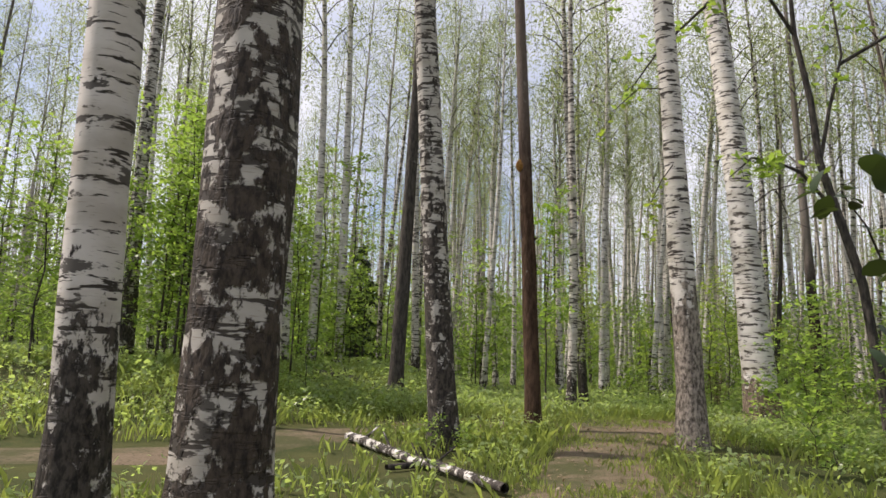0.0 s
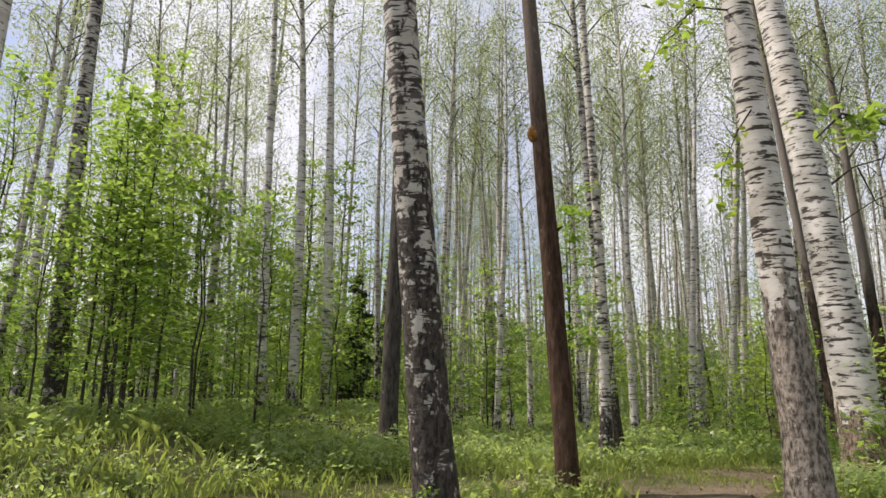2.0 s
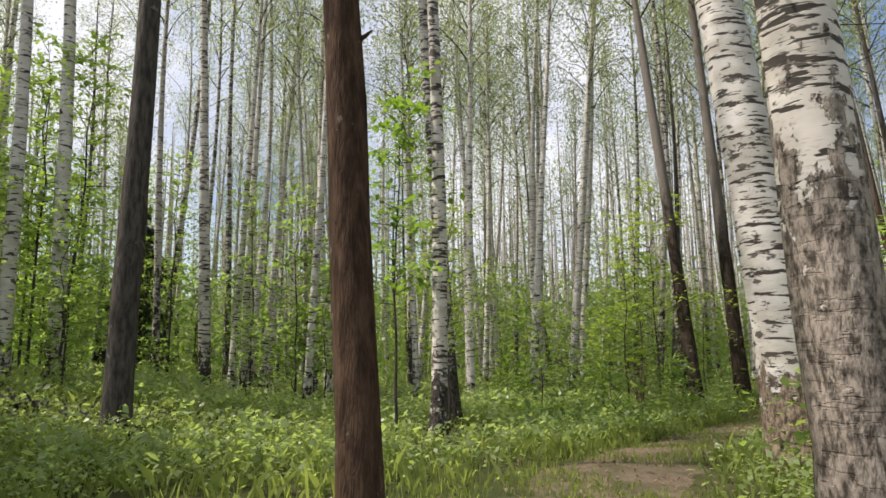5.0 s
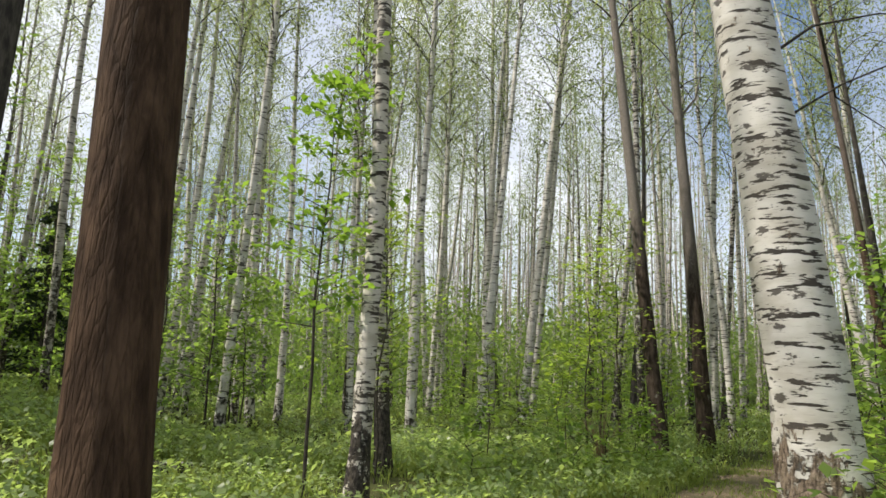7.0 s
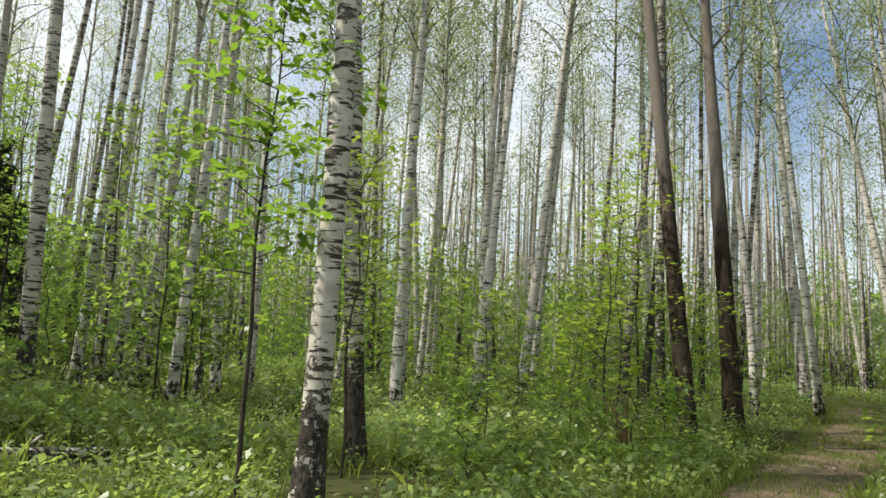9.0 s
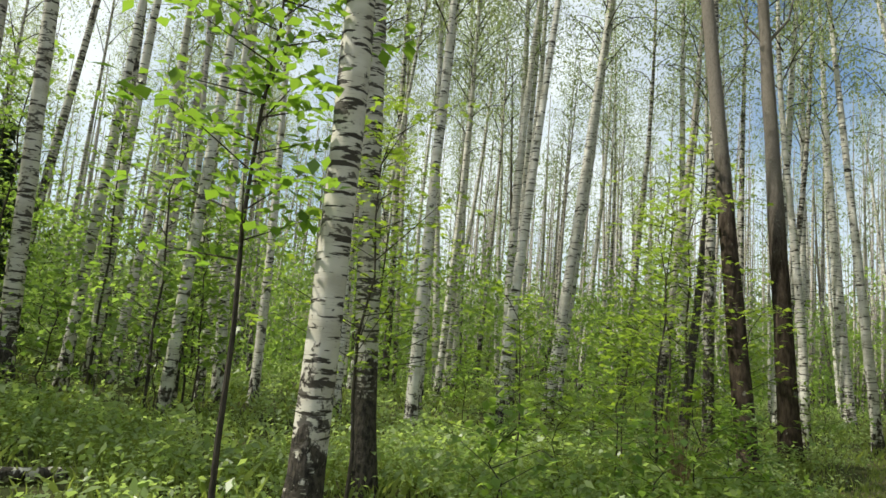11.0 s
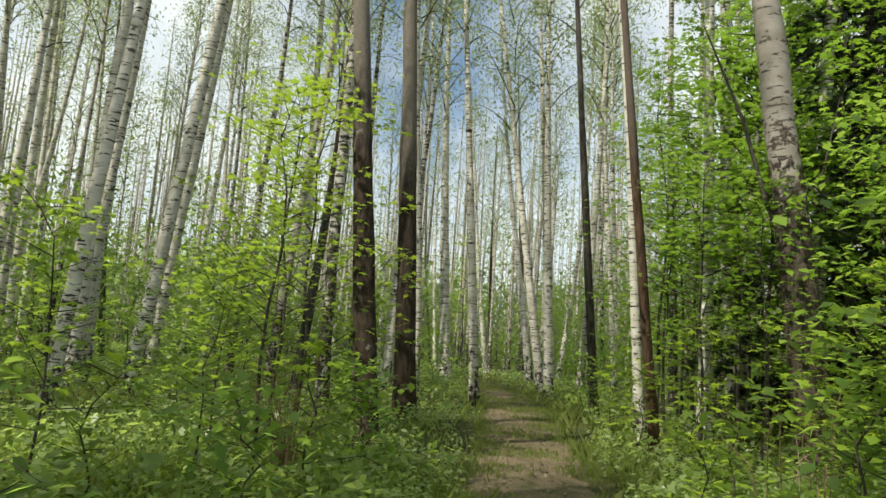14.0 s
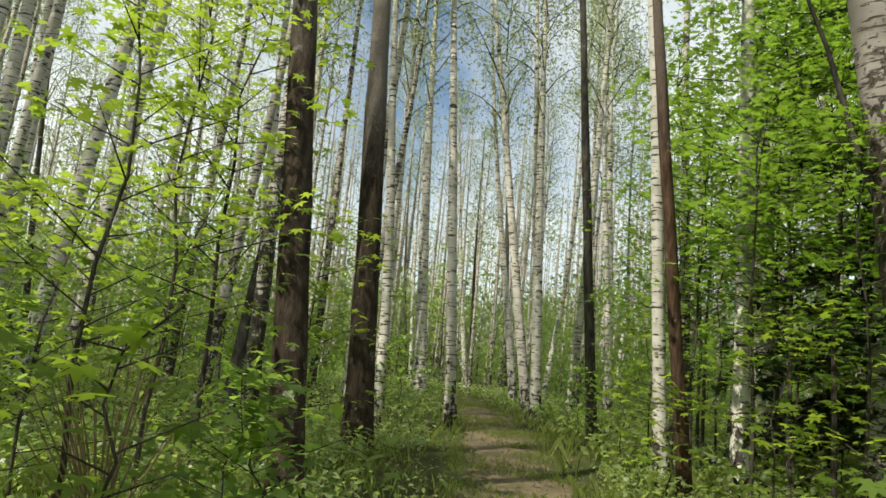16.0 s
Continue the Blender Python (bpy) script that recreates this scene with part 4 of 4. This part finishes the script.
def dry_stalks(x, y, seed):
    """A few tall bare stalks left from the year before."""
    rng = np.random.default_rng(seed)
    root = new("dry_stalks")
    root.matrix_world = pose(x, y, ground_z(x, y))
    tagged(root, "tall pale dry stalks among maple seedlings", "dead plant")
    for i in range(6):
        ox, oy, h = rng.uniform(-0.25, 0.25), rng.uniform(-0.25, 0.25), rng.uniform(0.9, 1.5)
        lx, ly = rng.normal(0, 0.12, 2)
        pts = [(ox, oy, -0.05), (ox + lx * 0.3, oy + ly * 0.3, h * 0.4), (ox + lx * 0.9, oy + ly * 0.6, h * 0.8), (ox + lx * 1.8 + 0.05, oy + ly * 1.5, h)]
        v, f = tube(pts, [0.007, 0.006, 0.005, 0.002], 5)
        part_of("stem", mesh_of("stem", v, f, DEAD), root)


dry_stalks(11.2, 15.7, 96)
dry_stalks(11.9, 15.9, 97)


def fallen_log(name, a, b, r, bark, label, bits):
    """A fallen stem lying on the ground, with the stubs of its branches."""
    ax, ay = a
    z = ground_z(ax, ay)
    root = new(name)
    root.matrix_world = pose(ax, ay, z)
    tagged(root, label, "log")
    pts = []
    for i in range(9):
        u = i / 8
        x, y = ax + (b[0] - ax) * u, ay + (b[1] - ay) * u
        pts.append((x - ax, y - ay + 0.05 * math.sin(u * 5), ground_z(x, y) - z + r * 0.8 + 0.02))
    v, f = tube(pts, [r * (1 - 0.3 * i / 8) for i in range(9)], 10, 0.15, r * 90)
    part_of("stem", mesh_of("stem", v, f, bark, True), root)
    for i in range(bits):
        p = Vector(pts[1 + (i * 2) % 7])
        q = p + Vector((0.25 * math.cos(i * 2.1), 0.25 * math.sin(i * 2.1), 0.22))
        v, f = tube([p, q], [r * 0.3, r * 0.15], 6)
        part_of("stub", mesh_of("stub", v, f, bark, True), root)


fallen_log("fallen_log", (-1.1, 9.44), (0.64, 5.72), 0.075, BARK_WHITE, "thin fallen birch log in the grass", 3)
fallen_log("fallen_log", (-3.0, 19.5), (-1.1, 17.9), 0.09, BARK_DARK, "rotting dark log on the bank", 3)
fallen_log("fallen_log", (-2.7, 19.0), (-1.4, 18.8), 0.05, BARK_GREY, "grey fallen branch on the brush heap", 2)
fallen_log("fallen_log", (-2.4, 19.8), (-0.9, 18.1), 0.04, BARK_GREY, "grey fallen branch on the brush heap", 4)
fallen_log("fallen_log", (1.3, 19.2), (2.3, 20.3), 0.08, BARK_WHITE, "short pale birch log in the herbs", 1)
fallen_log("fallen_log", (0.15, 7.4), (-0.5, 7.0), 0.05, BARK_DARK, "dark rotten stub beside the trail", 2)


def burl():
    bm = bmesh.new()
    bmesh.ops.create_icosphere(bm, subdivisions=3, radius=0.08)
    for v in bm.verts:
        v.co *= 1 + 0.35 * noise.noise(v.co * 14)
        v.co.z *= 1.45
    me = bpy.data.meshes.new("bracket_fungus")
    bm.to_mesh(me)
    bm.free()
    me.materials.append(BURL)
    ob = new("bracket_fungus", me)
    ob.matrix_world = pose(1.63, 10.97, 4.87)
    tagged(ob, "orange-brown burl on the side of a dark trunk", "burl")


burl()
